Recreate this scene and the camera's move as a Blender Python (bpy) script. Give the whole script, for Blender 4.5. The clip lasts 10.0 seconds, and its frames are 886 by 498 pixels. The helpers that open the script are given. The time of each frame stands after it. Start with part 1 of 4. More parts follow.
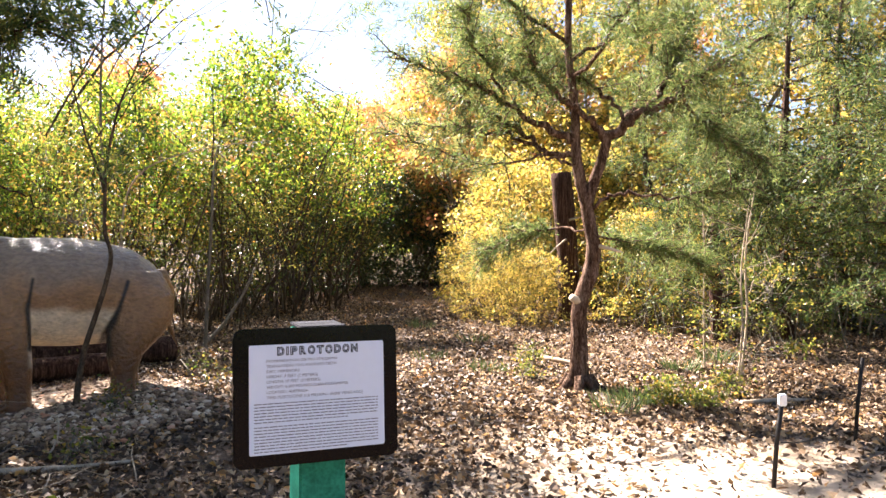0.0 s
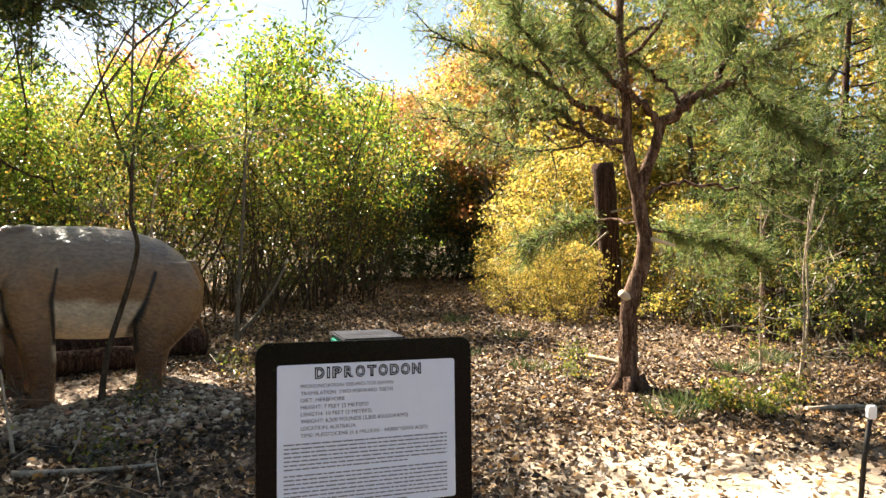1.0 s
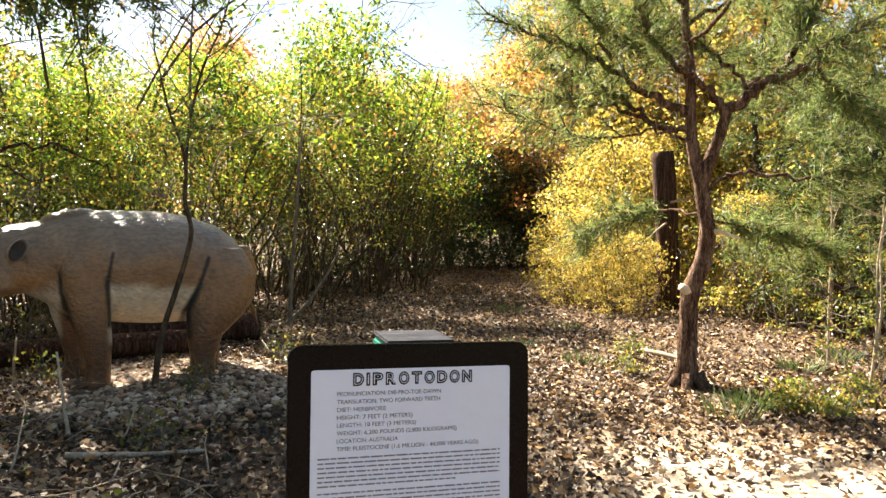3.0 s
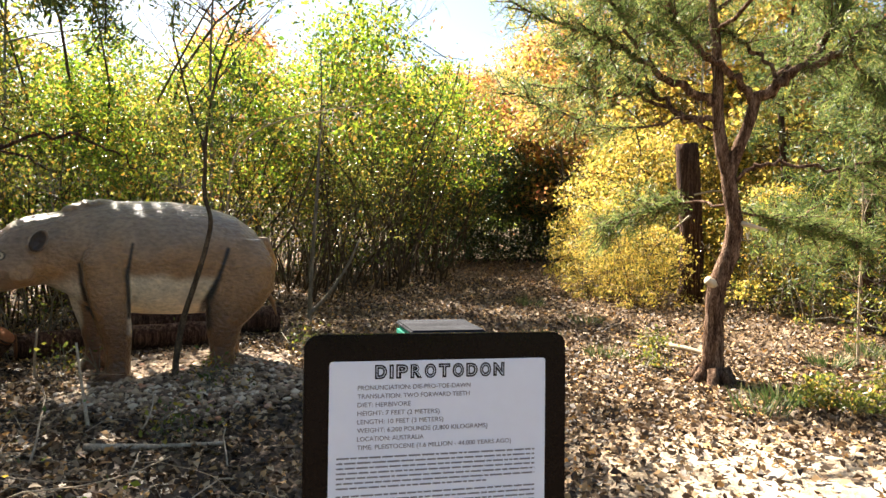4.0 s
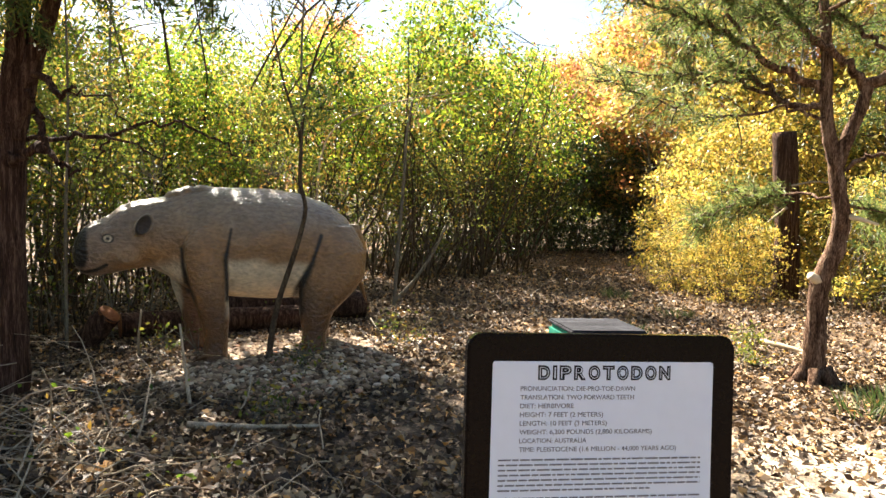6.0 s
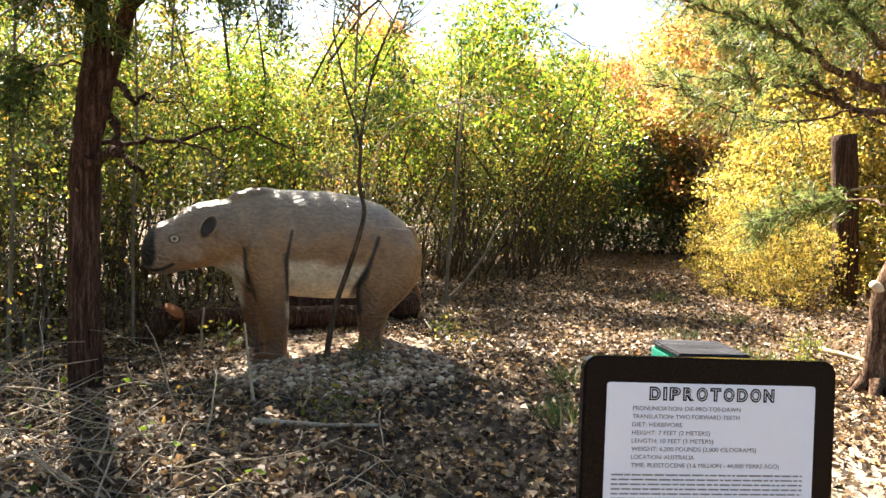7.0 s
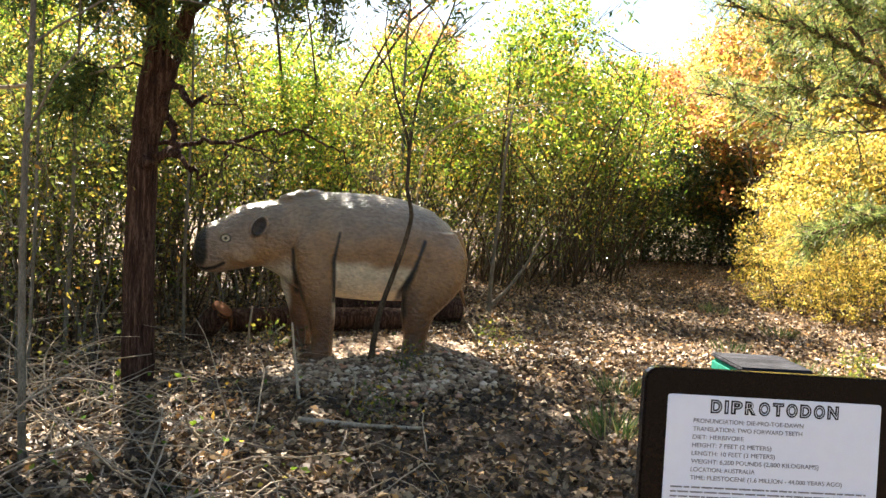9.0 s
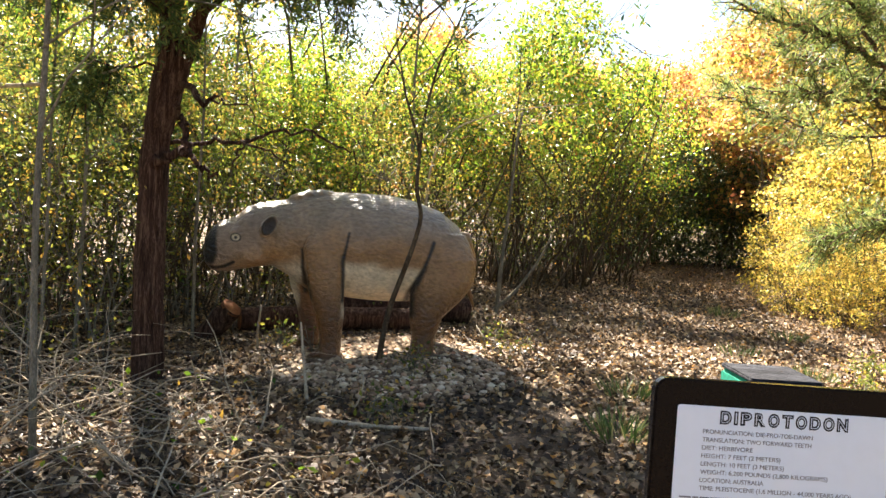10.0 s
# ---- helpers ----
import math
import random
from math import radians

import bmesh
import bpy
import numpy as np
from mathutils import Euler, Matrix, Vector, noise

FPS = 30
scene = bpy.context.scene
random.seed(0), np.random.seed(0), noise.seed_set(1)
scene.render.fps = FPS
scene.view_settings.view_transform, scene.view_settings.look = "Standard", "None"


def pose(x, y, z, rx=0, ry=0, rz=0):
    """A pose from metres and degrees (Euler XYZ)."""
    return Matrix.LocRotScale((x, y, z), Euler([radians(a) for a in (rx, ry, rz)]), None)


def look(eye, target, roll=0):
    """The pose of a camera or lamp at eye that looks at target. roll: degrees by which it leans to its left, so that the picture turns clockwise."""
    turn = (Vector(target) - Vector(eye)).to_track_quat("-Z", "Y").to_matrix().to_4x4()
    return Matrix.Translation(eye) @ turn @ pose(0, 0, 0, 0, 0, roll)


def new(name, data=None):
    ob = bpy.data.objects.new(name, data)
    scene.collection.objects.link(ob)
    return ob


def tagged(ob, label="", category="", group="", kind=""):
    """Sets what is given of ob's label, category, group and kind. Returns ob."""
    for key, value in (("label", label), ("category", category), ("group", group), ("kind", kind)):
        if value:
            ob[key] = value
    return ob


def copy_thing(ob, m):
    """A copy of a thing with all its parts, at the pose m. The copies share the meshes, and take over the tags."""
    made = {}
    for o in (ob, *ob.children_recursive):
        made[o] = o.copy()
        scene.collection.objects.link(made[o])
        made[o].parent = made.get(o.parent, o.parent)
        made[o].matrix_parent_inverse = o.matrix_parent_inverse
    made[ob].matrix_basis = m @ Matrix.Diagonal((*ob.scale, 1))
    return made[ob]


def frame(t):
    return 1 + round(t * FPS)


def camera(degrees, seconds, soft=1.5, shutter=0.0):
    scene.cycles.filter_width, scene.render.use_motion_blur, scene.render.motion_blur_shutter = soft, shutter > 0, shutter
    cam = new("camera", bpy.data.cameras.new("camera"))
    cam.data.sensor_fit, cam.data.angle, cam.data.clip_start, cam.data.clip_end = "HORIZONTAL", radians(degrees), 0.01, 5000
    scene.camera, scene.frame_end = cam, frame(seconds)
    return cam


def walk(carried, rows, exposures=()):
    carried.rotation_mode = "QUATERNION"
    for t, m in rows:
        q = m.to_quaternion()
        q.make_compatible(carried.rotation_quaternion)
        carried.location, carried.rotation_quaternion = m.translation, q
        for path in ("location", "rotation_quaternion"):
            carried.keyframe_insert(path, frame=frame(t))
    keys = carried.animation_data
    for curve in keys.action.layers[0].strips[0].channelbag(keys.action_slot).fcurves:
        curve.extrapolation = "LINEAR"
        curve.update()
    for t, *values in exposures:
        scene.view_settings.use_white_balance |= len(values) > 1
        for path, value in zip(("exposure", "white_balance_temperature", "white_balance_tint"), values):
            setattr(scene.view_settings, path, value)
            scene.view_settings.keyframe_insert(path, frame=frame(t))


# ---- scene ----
cam = camera(60.0, 10.0, 1.5)
PATH = [
    (0, (0.015, -0.048, 1.500), (0.005, 1.951, 1.474), 0.30),
    (0.5, (-0.085, 0.239, 1.491), (-0.134, 2.239, 1.455), 0.55),
    (1, (-0.083, 0.354, 1.487), (-0.174, 2.351, 1.441), 0.67),
    (1.5, (-0.080, 0.375, 1.489), (-0.210, 2.370, 1.435), 0.95),
    (2, (-0.095, 0.427, 1.487), (-0.259, 2.420, 1.428), 1.17),
    (2.5, (-0.090, 0.454, 1.494), (-0.288, 2.443, 1.425), 1.30),
    (4, (-0.116, 0.575, 1.471), (-0.394, 2.552, 1.374), 1.46),
    (4.5, (-0.137, 0.598, 1.462), (-0.438, 2.573, 1.357), 1.51),
    (5, (-0.160, 0.603, 1.461), (-0.483, 2.574, 1.349), 1.72),
    (5.5, (-0.173, 0.623, 1.459), (-0.533, 2.587, 1.341), 1.81),
    (6, (-0.225, 0.582, 1.477), (-0.699, 2.521, 1.342), 2.08),
    (7.5, (-0.310, 0.463, 1.524), (-0.915, 2.363, 1.385), 2.72),
    (8, (-0.310, 0.454, 1.529), (-0.946, 2.345, 1.393), 2.96),
    (8.5, (-0.313, 0.451, 1.529), (-0.978, 2.331, 1.391), 3.28),
    (9, (-0.322, 0.462, 1.517), (-1.012, 2.335, 1.380), 3.65),
    (9.5, (-0.326, 0.456, 1.523), (-1.027, 2.323, 1.386), 3.92),
    (10, (-0.325, 0.453, 1.529), (-1.035, 2.318, 1.390), 4.18),
]
walk(cam, [(t, look(eye, target, roll)) for t, eye, target, roll in PATH], [(0, 2.95, 6300, 20), (0.5, 2.48, 6700, 10), (1.0, 2.52, 6700, 10), (2.5, 2.72, 6700, 10), (5.5, 2.75, 6700, 10), (7.0, 3.03, 6700, 10), (10, 3.05, 6700, 10)])

# ---- light ----
SUN_AZ, SUN_EL = -44.0, 41.0          # degrees from +y towards +x, and above the horizon
world = bpy.data.worlds.new("sky")
scene.world = world
world.use_nodes = True
wn = world.node_tree
sky = wn.nodes.new("ShaderNodeTexSky")
sky.sky_type, sky.sun_disc = "NISHITA", False
sky.sun_elevation, sky.sun_rotation = radians(SUN_EL), radians(SUN_AZ)
wn.nodes["Background"].inputs["Strength"].default_value = 0.033
wn.links.new(sky.outputs[0], wn.nodes["Background"].inputs["Color"])
sun = new("sun", bpy.data.lights.new("sun", "SUN"))
sun.data.energy, sun.data.angle, sun.data.color = 5.0, radians(0.6), (1.0, 0.93, 0.82)
SUN_DIR = Vector((math.sin(radians(SUN_AZ)) * math.cos(radians(SUN_EL)), math.cos(radians(SUN_AZ)) * math.cos(radians(SUN_EL)), math.sin(radians(SUN_EL))))
sun.matrix_world = look(SUN_DIR * 50, (0, 0, 0))


# ---- materials ----
def material(name):
    m = bpy.data.materials.new(name)
    m.use_nodes = True
    n, l = m.node_tree.nodes, m.node_tree.links
    return m, n, l, n["Principled BSDF"]


def ramp(n, stops):
    r = n.new("ShaderNodeValToRGB")
    while len(r.color_ramp.elements) < len(stops):
        r.color_ramp.elements.new(0.5)
    for e, (p, c) in zip(r.color_ramp.elements, stops):
        e.position, e.color = p, (*c, 1)
    return r


def noise_tex(n, l, scale, detail=4, coords="Object", stretch=None):
    c = n.new("ShaderNodeTexCoord")
    t = n.new("ShaderNodeTexNoise")
    t.inputs["Scale"].default_value, t.inputs["Detail"].default_value = scale, detail
    if stretch:
        mp = n.new("ShaderNodeMapping")
        mp.inputs["Scale"].default_value = stretch
        l.new(c.outputs[coords], mp.inputs[0])
        l.new(mp.outputs[0], t.inputs[0])
    else:
        l.new(c.outputs[coords], t.inputs[0])
    return t


def bumped(n, l, b, height, strength, distance):
    bp = n.new("ShaderNodeBump")
    bp.inputs["Strength"].default_value, bp.inputs["Distance"].default_value = strength, distance
    l.new(height, bp.inputs["Height"])
    l.new(bp.outputs[0], b.inputs["Normal"])


def surface(name, stops, scale, rough=0.9, bump=0.4, distance=0.01, stretch=None, fine=6.0, coords="Object"):
    """A rough surface: a coarse noise picks the colour, a fine one the grain and the relief."""
    m, n, l, b = material(name)
    big, small = noise_tex(n, l, scale, 5, coords, stretch), noise_tex(n, l, scale * fine, 5, coords, stretch)
    add = n.new("ShaderNodeMix")
    add.inputs[0].default_value = 0.5
    l.new(big.outputs[0], add.inputs[2]), l.new(small.outputs[0], add.inputs[3])
    r = ramp(n, stops)
    l.new(add.outputs[0], r.inputs[0]), l.new(r.outputs[0], b.inputs["Base Color"])
    b.inputs["Roughness"].default_value = rough
    b.inputs["Specular IOR Level"].default_value = 0.1
    bumped(n, l, b, add.outputs[0], bump, distance)
    return m


def leafy(name, stops, through_light=0.45, rough=0.55):
    """Leaves that let light through; each leaf takes its own colour."""
    m, n, l, b = material(name)
    g = n.new("ShaderNodeNewGeometry")
    r = ramp(n, stops)
    l.new(g.outputs["Random Per Island"], r.inputs[0])
    l.new(r.outputs[0], b.inputs["Base Color"])
    b.inputs["Roughness"].default_value = rough
    b.inputs["Specular IOR Level"].default_value = 0.35
    tr = n.new("ShaderNodeBsdfTranslucent")
    l.new(r.outputs[0], tr.inputs[0])
    mix = n.new("ShaderNodeMixShader")
    mix.inputs[0].default_value = through_light
    l.new(b.outputs[0], mix.inputs[1]), l.new(tr.outputs[0], mix.inputs[2])
    l.new(mix.outputs[0], n["Material Output"].inputs["Surface"])
    return m


BARK = surface("bark_brown", [(0.38, (0.02, 0.01, 0.006)), (0.5, (0.11, 0.06, 0.036)), (0.63, (0.3, 0.2, 0.14))], 9, 0.95, 1.0, 0.03, (3, 3, 0.5))
CEDAR_BARK = surface("bark_reddish", [(0.35, (0.014, 0.008, 0.006)), (0.5, (0.06, 0.031, 0.021)), (0.65, (0.19, 0.115, 0.08))], 12, 0.95, 1.0, 0.03, (3.5, 3.5, 0.25))
GREY_BARK = surface("bark_grey", [(0.3, (0.06, 0.05, 0.035)), (0.5, (0.16, 0.14, 0.105)), (0.7, (0.3, 0.27, 0.22))], 14, 0.9, 0.7, 0.01, (2, 2, 0.6))
THICKET_BARK = surface("bark_dark_brown", [(0.3, (0.022, 0.015, 0.01)), (0.5, (0.068, 0.048, 0.031)), (0.7, (0.18, 0.135, 0.09))], 14, 0.9, 0.7, 0.01, (2, 2, 0.6))
DEAD_WOOD = surface("dead_wood", [(0.3, (0.16, 0.12, 0.08)), (0.5, (0.37, 0.29, 0.2)), (0.7, (0.58, 0.49, 0.38))], 18, 0.9, 0.6, 0.008, (2, 2, 0.6))
CUT_WOOD = surface("cut_wood", [(0.3, (0.14, 0.05, 0.022)), (0.5, (0.24, 0.095, 0.04)), (0.7, (0.36, 0.18, 0.085))], 14, 0.85, 0.4, 0.005)
PALE_CUT = surface("pale_cut_wood", [(0.3, (0.5, 0.38, 0.24)), (0.7, (0.72, 0.6, 0.43))], 20, 0.8, 0.3, 0.003)
GREEN_LEAF = leafy("leaf_green", [(0.0, (0.04, 0.075, 0.018)), (0.25, (0.09, 0.16, 0.02)), (0.55, (0.2, 0.32, 0.025)), (0.8, (0.38, 0.42, 0.035)), (0.92, (0.62, 0.42, 0.06)), (1.0, (0.58, 0.22, 0.07))], 0.6, 0.35)
OLIVE_LEAF = leafy("leaf_olive", [(0.0, (0.055, 0.085, 0.018)), (0.5, (0.15, 0.175, 0.03)), (0.82, (0.34, 0.3, 0.05)), (1.0, (0.52, 0.26, 0.05))], 0.58, 0.35)
YELLOW_LEAF = leafy("leaf_yellow", [(0.0, (0.06, 0.085, 0.02)), (0.25, (0.22, 0.2, 0.04)), (0.5, (0.5, 0.39, 0.06)), (0.85, (0.66, 0.48, 0.1)), (1.0, (0.58, 0.3, 0.07))], 0.48, 0.5)
ORANGE_LEAF = leafy("leaf_orange", [(0.0, (0.42, 0.36, 0.08)), (0.4, (0.58, 0.38, 0.12)), (0.75, (0.52, 0.24, 0.09)), (1.0, (0.4, 0.12, 0.07))], 0.55, 0.5)
# evergreen leaves, darkened below their own green to stand for shade
SHADED_LEAF = leafy("leaf_shaded_green", [(0.0, (0.016, 0.032, 0.012)), (0.7, (0.045, 0.075, 0.022)), (1.0, (0.15, 0.15, 0.035))], 0.3, 0.4)
NEEDLE = leafy("needle_green", [(0.0, (0.06, 0.095, 0.028)), (0.5, (0.135, 0.185, 0.048)), (0.85, (0.25, 0.285, 0.08)), (1.0, (0.34, 0.28, 0.1))], 0.55, 0.5)
CEDAR_NEEDLE = leafy("needle_dark_green", [(0.0, (0.03, 0.065, 0.02)), (0.6, (0.085, 0.13, 0.032)), (1.0, (0.26, 0.25, 0.05))], 0.5, 0.5)
LITTER = leafy("fallen_leaf", [(0.0, (0.02, 0.012, 0.007)), (0.4, (0.085, 0.05, 0.026)), (0.72, (0.235, 0.15, 0.08)), (0.9, (0.5, 0.36, 0.21)), (1.0, (0.6, 0.31, 0.09))], 0.15, 0.6)
GRASS = leafy("grass_green", [(0.0, (0.03, 0.065, 0.015)), (0.7, (0.08, 0.12, 0.03)), (1.0, (0.3, 0.26, 0.12))], 0.3, 0.6)


# ---- mesh builders ----
rng = np.random.default_rng(7)


class Shape:
    """Gathers vertices and faces of one mesh."""

    def __init__(self):
        self.v, self.f, self.m = [], [], []

    def tube(self, points, radii, sides=6, rough=0.0, mat=0, caps=True):
        pts = [Vector(p) for p in points]
        base = len(self.v)
        up = Vector((0.31, 0.9, 0.11)).normalized()
        for i, p in enumerate(pts):
            d = (pts[min(i + 1, len(pts) - 1)] - pts[max(i - 1, 0)]).normalized()
            a = d.cross(up).normalized()
            b = d.cross(a)
            for k in range(sides):
                w = 2 * math.pi * k / sides
                r = radii[i] * (1 + rough * (rng.random() - 0.5) * 2)
                self.v.append(p + a * math.cos(w) * r + b * math.sin(w) * r)
        for i in range(len(pts) - 1):
            for k in range(sides):
                k2 = (k + 1) % sides
                self.f.append((base + i * sides + k, base + i * sides + k2, base + (i + 1) * sides + k2, base + (i + 1) * sides + k))
                self.m.append(mat)
        if caps:
            self.f.append(tuple(base + k for k in reversed(range(sides))))
            self.f.append(tuple(base + (len(pts) - 1) * sides + k for k in range(sides)))
            self.m += [mat, mat]
        return self

    def mesh(self, name, mats, smooth=True):
        me = bpy.data.meshes.new(name)
        me.from_pydata([tuple(p) for p in self.v], [], self.f)
        for m in mats:
            me.materials.append(m)
        me.polygons.foreach_set("material_index", self.m)
        me.polygons.foreach_set("use_smooth", [smooth] * len(self.f))
        me.update()
        return me


def part(name, me, parent, label=""):
    ob = new(name, me)
    ob.parent = parent
    return tagged(ob, label) if label else ob


def bm_mesh(bm, name, mats, smooth=False):
    me = bpy.data.meshes.new(name)
    bm.to_mesh(me)
    bm.free()
    for m in mats:
        me.materials.append(m)
    me.polygons.foreach_set("use_smooth", [smooth] * len(me.polygons))
    return me


def box(sx, sy, sz, centre=(0, 0, 0), bevel=0.0, name="box", mats=()):
    bm = bmesh.new()
    bmesh.ops.create_cube(bm, size=1)
    bmesh.ops.transform(bm, matrix=Matrix.Translation(centre) @ Matrix.Diagonal((sx, sy, sz, 1)), verts=bm.verts)
    if bevel:
        bmesh.ops.bevel(bm, geom=bm.edges[:], offset=bevel, segments=2, affect="EDGES")
    return bm_mesh(bm, name, mats)


def leaf_mesh(name, centres, length, width, mat, along=None, flat=0.0, fold=0.25, vary=0.5, seed=1):
    """Many leaves, each a small folded blade of its own about the given centres. along: the way that they point; flat: how far they lie level."""
    r = np.random.default_rng(seed)
    c = np.asarray(centres, float)
    n = len(c)
    d = r.normal(size=(n, 3))
    if along is not None:
        d = d * 0.45 + np.asarray(along)
    d[:, 2] *= 1 - flat
    d /= np.linalg.norm(d, axis=1)[:, None] + 1e-9
    s = r.normal(size=(n, 3))
    if flat:
        s[:, 2] *= 1 - flat
    s -= (s * d).sum(1)[:, None] * d
    s /= np.linalg.norm(s, axis=1)[:, None] + 1e-9
    nm = np.cross(d, s)
    ln = (length * (1 + vary * (r.random(n) - 0.5) * 2))[:, None]
    wd = ln * width / length
    tip, base = c + d * ln * 0.5, c - d * ln * 0.5
    mid = c + d * ln * 0.06
    a, b = mid + s * wd * 0.5 + nm * wd * fold, mid - s * wd * 0.5 + nm * wd * fold
    v = np.stack([base, a, tip, b], 1).reshape(-1, 3)
    me = bpy.data.meshes.new(name)
    me.vertices.add(4 * n)
    me.vertices.foreach_set("co", v.astype(np.float32).ravel())
    me.loops.add(4 * n)
    me.loops.foreach_set("vertex_index", np.arange(4 * n, dtype=np.int32))
    me.polygons.add(n)
    me.polygons.foreach_set("loop_start", np.arange(0, 4 * n, 4, dtype=np.int32))
    me.polygons.foreach_set("loop_total", np.full(n, 4, dtype=np.int32))
    me.materials.append(mat)
    me.update(calc_edges=True)
    me.validate()
    return me


def ground_z(x, y):
    """The lie of the land: nearly level, with a low bank of gravel under the statue."""
    z = 0.05 * noise.noise((x * 0.25, y * 0.25, 0.3)) + 0.018 * noise.noise((x * 1.3, y * 1.3, 2.0))
    z += 0.14 * math.exp(-(((x + 3.05) / 0.95) ** 2 + ((y - 6.75) / 0.9) ** 2))
    return z * min(1.0, max(0.2, (y + 4) / 8)) if y < 60 else z


def wander(start, way, length, steps, wob, lift=0.0):
    """A crooked line of points from start."""
    p, d, out = Vector(start), Vector(way).normalized(), [Vector(start)]
    for _ in range(steps):
        d = (d + Vector(rng.normal(size=3)) * wob + Vector((0, 0, lift))).normalized()
        p = p + d * (length / steps)
        out.append(p.copy())
    return out


def taper(n, r0, r1):
    return [r0 + (r1 - r0) * i / (n - 1) for i in range(n)]


def smooth_line(points, per=3):
    """Points on a smooth curve through the given ones."""
    p = [Vector(q) for q in points]
    out = []
    for i in range(len(p) - 1):
        a, b, c, d = p[max(i - 1, 0)], p[i], p[i + 1], p[min(i + 2, len(p) - 1)]
        for k in range(per):
            t = k / per
            out.append(0.5 * ((2 * b) + (c - a) * t + (2 * a - 5 * b + 4 * c - d) * t * t + (3 * b - a - 3 * c + d) * t ** 3))
    return out + [p[-1]]


# ---- ground ----
def build_ground():
    xs = np.concatenate([[-400, -200, -100, -60, -40, -30], np.arange(-24, 16, 0.22), [18, 24, 32, 45, 60, 100, 200, 400]])
    ys = np.concatenate([[-400, -150, -60, -25, -12, -6, -3], np.arange(-2, 30, 0.22), [31, 33, 36, 40, 48, 60, 100, 200, 600]])
    v = [(x, y, ground_z(x, y)) for y in ys for x in xs]
    w = len(xs)
    f = [(j * w + i, j * w + i + 1, (j + 1) * w + i + 1, (j + 1) * w + i) for j in range(len(ys) - 1) for i in range(w - 1)]
    me = bpy.data.meshes.new("ground")
    me.from_pydata(v, [], f)
    me.polygons.foreach_set("use_smooth", [True] * len(f))
    m, n, l, b = material("forest_soil")
    big, mid, fine = noise_tex(n, l, 0.45, 4), noise_tex(n, l, 5, 6), noise_tex(n, l, 42, 4)
    litter = ramp(n, [(0.3, (0.04, 0.026, 0.017)), (0.48, (0.1, 0.066, 0.04)), (0.62, (0.2, 0.13, 0.075)), (0.75, (0.34, 0.24, 0.14))])
    l.new(fine.outputs[0], litter.inputs[0])
    # pale trodden sand of the clearing, away from the trees, with sunlight painted in
    sunlit_sand = ramp(n, [(0.35, (0.4, 0.3, 0.2)), (0.65, (0.62, 0.5, 0.36))])
    l.new(mid.outputs[0], sunlit_sand.inputs[0])
    co = n.new("ShaderNodeTexCoord")
    dist = n.new("ShaderNodeVectorMath")
    dist.operation = "DISTANCE"
    sc = n.new("ShaderNodeMapping")
    sc.inputs["Scale"].default_value = (0.55, 1.0, 0.0)
    sc.inputs["Location"].default_value = (-0.9, 0, 0)
    l.new(co.outputs["Object"], sc.inputs[0]), l.new(sc.outputs[0], dist.inputs[0])
    dist.inputs[1].default_value = (0.2, 4.75, 0)
    add = n.new("ShaderNodeMath")
    add.operation = "MULTIPLY_ADD"
    l.new(mid.outputs[0], add.inputs[0])
    add.inputs[1].default_value = 1.6
    l.new(dist.outputs["Value"], add.inputs[2])
    edge = n.new("ShaderNodeMapRange")
    edge.inputs["From Min"].default_value, edge.inputs["From Max"].default_value = 1.8, 2.6
    edge.inputs["To Min"].default_value, edge.inputs["To Max"].default_value = 0.85, 0.0
    l.new(add.outputs[0], edge.inputs["Value"])
    mx = n.new("ShaderNodeMix")
    mx.data_type = "RGBA"
    l.new(edge.outputs[0], mx.inputs[0]), l.new(litter.outputs[0], mx.inputs[6]), l.new(sunlit_sand.outputs[0], mx.inputs[7])
    # damp bare soil in patches
    soil = n.new("ShaderNodeMix")
    soil.data_type = "RGBA"
    pk = ramp(n, [(0.52, (0, 0, 0)), (0.62, (0.8, 0.8, 0.8))])
    l.new(big.outputs[0], pk.inputs[0]), l.new(pk.outputs[0], soil.inputs[0])
    l.new(mx.outputs[2], soil.inputs[6])
    soil.inputs[7].default_value = (0.085, 0.06, 0.042, 1)
    # dark earth, trodden bare beside the gravel, and shade painted into it
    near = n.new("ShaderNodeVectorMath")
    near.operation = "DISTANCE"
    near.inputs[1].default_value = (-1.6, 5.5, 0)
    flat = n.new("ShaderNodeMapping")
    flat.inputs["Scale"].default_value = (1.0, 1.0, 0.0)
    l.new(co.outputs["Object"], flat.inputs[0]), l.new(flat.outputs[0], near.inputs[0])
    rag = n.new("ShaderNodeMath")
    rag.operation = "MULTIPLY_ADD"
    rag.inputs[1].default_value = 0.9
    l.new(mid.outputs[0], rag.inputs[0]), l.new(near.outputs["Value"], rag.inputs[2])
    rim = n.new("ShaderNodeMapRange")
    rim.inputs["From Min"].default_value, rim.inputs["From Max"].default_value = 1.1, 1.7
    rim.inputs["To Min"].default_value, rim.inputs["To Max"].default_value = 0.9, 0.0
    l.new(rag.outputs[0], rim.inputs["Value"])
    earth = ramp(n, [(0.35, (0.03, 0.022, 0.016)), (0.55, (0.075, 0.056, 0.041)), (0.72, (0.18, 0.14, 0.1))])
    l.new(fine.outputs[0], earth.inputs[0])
    shaded_earth = n.new("ShaderNodeMix")
    shaded_earth.data_type = "RGBA"
    l.new(rim.outputs[0], shaded_earth.inputs[0]), l.new(soil.outputs[2], shaded_earth.inputs[6]), l.new(earth.outputs[0], shaded_earth.inputs[7])
    l.new(shaded_earth.outputs[2], b.inputs["Base Color"])
    b.inputs["Roughness"].default_value = 0.95
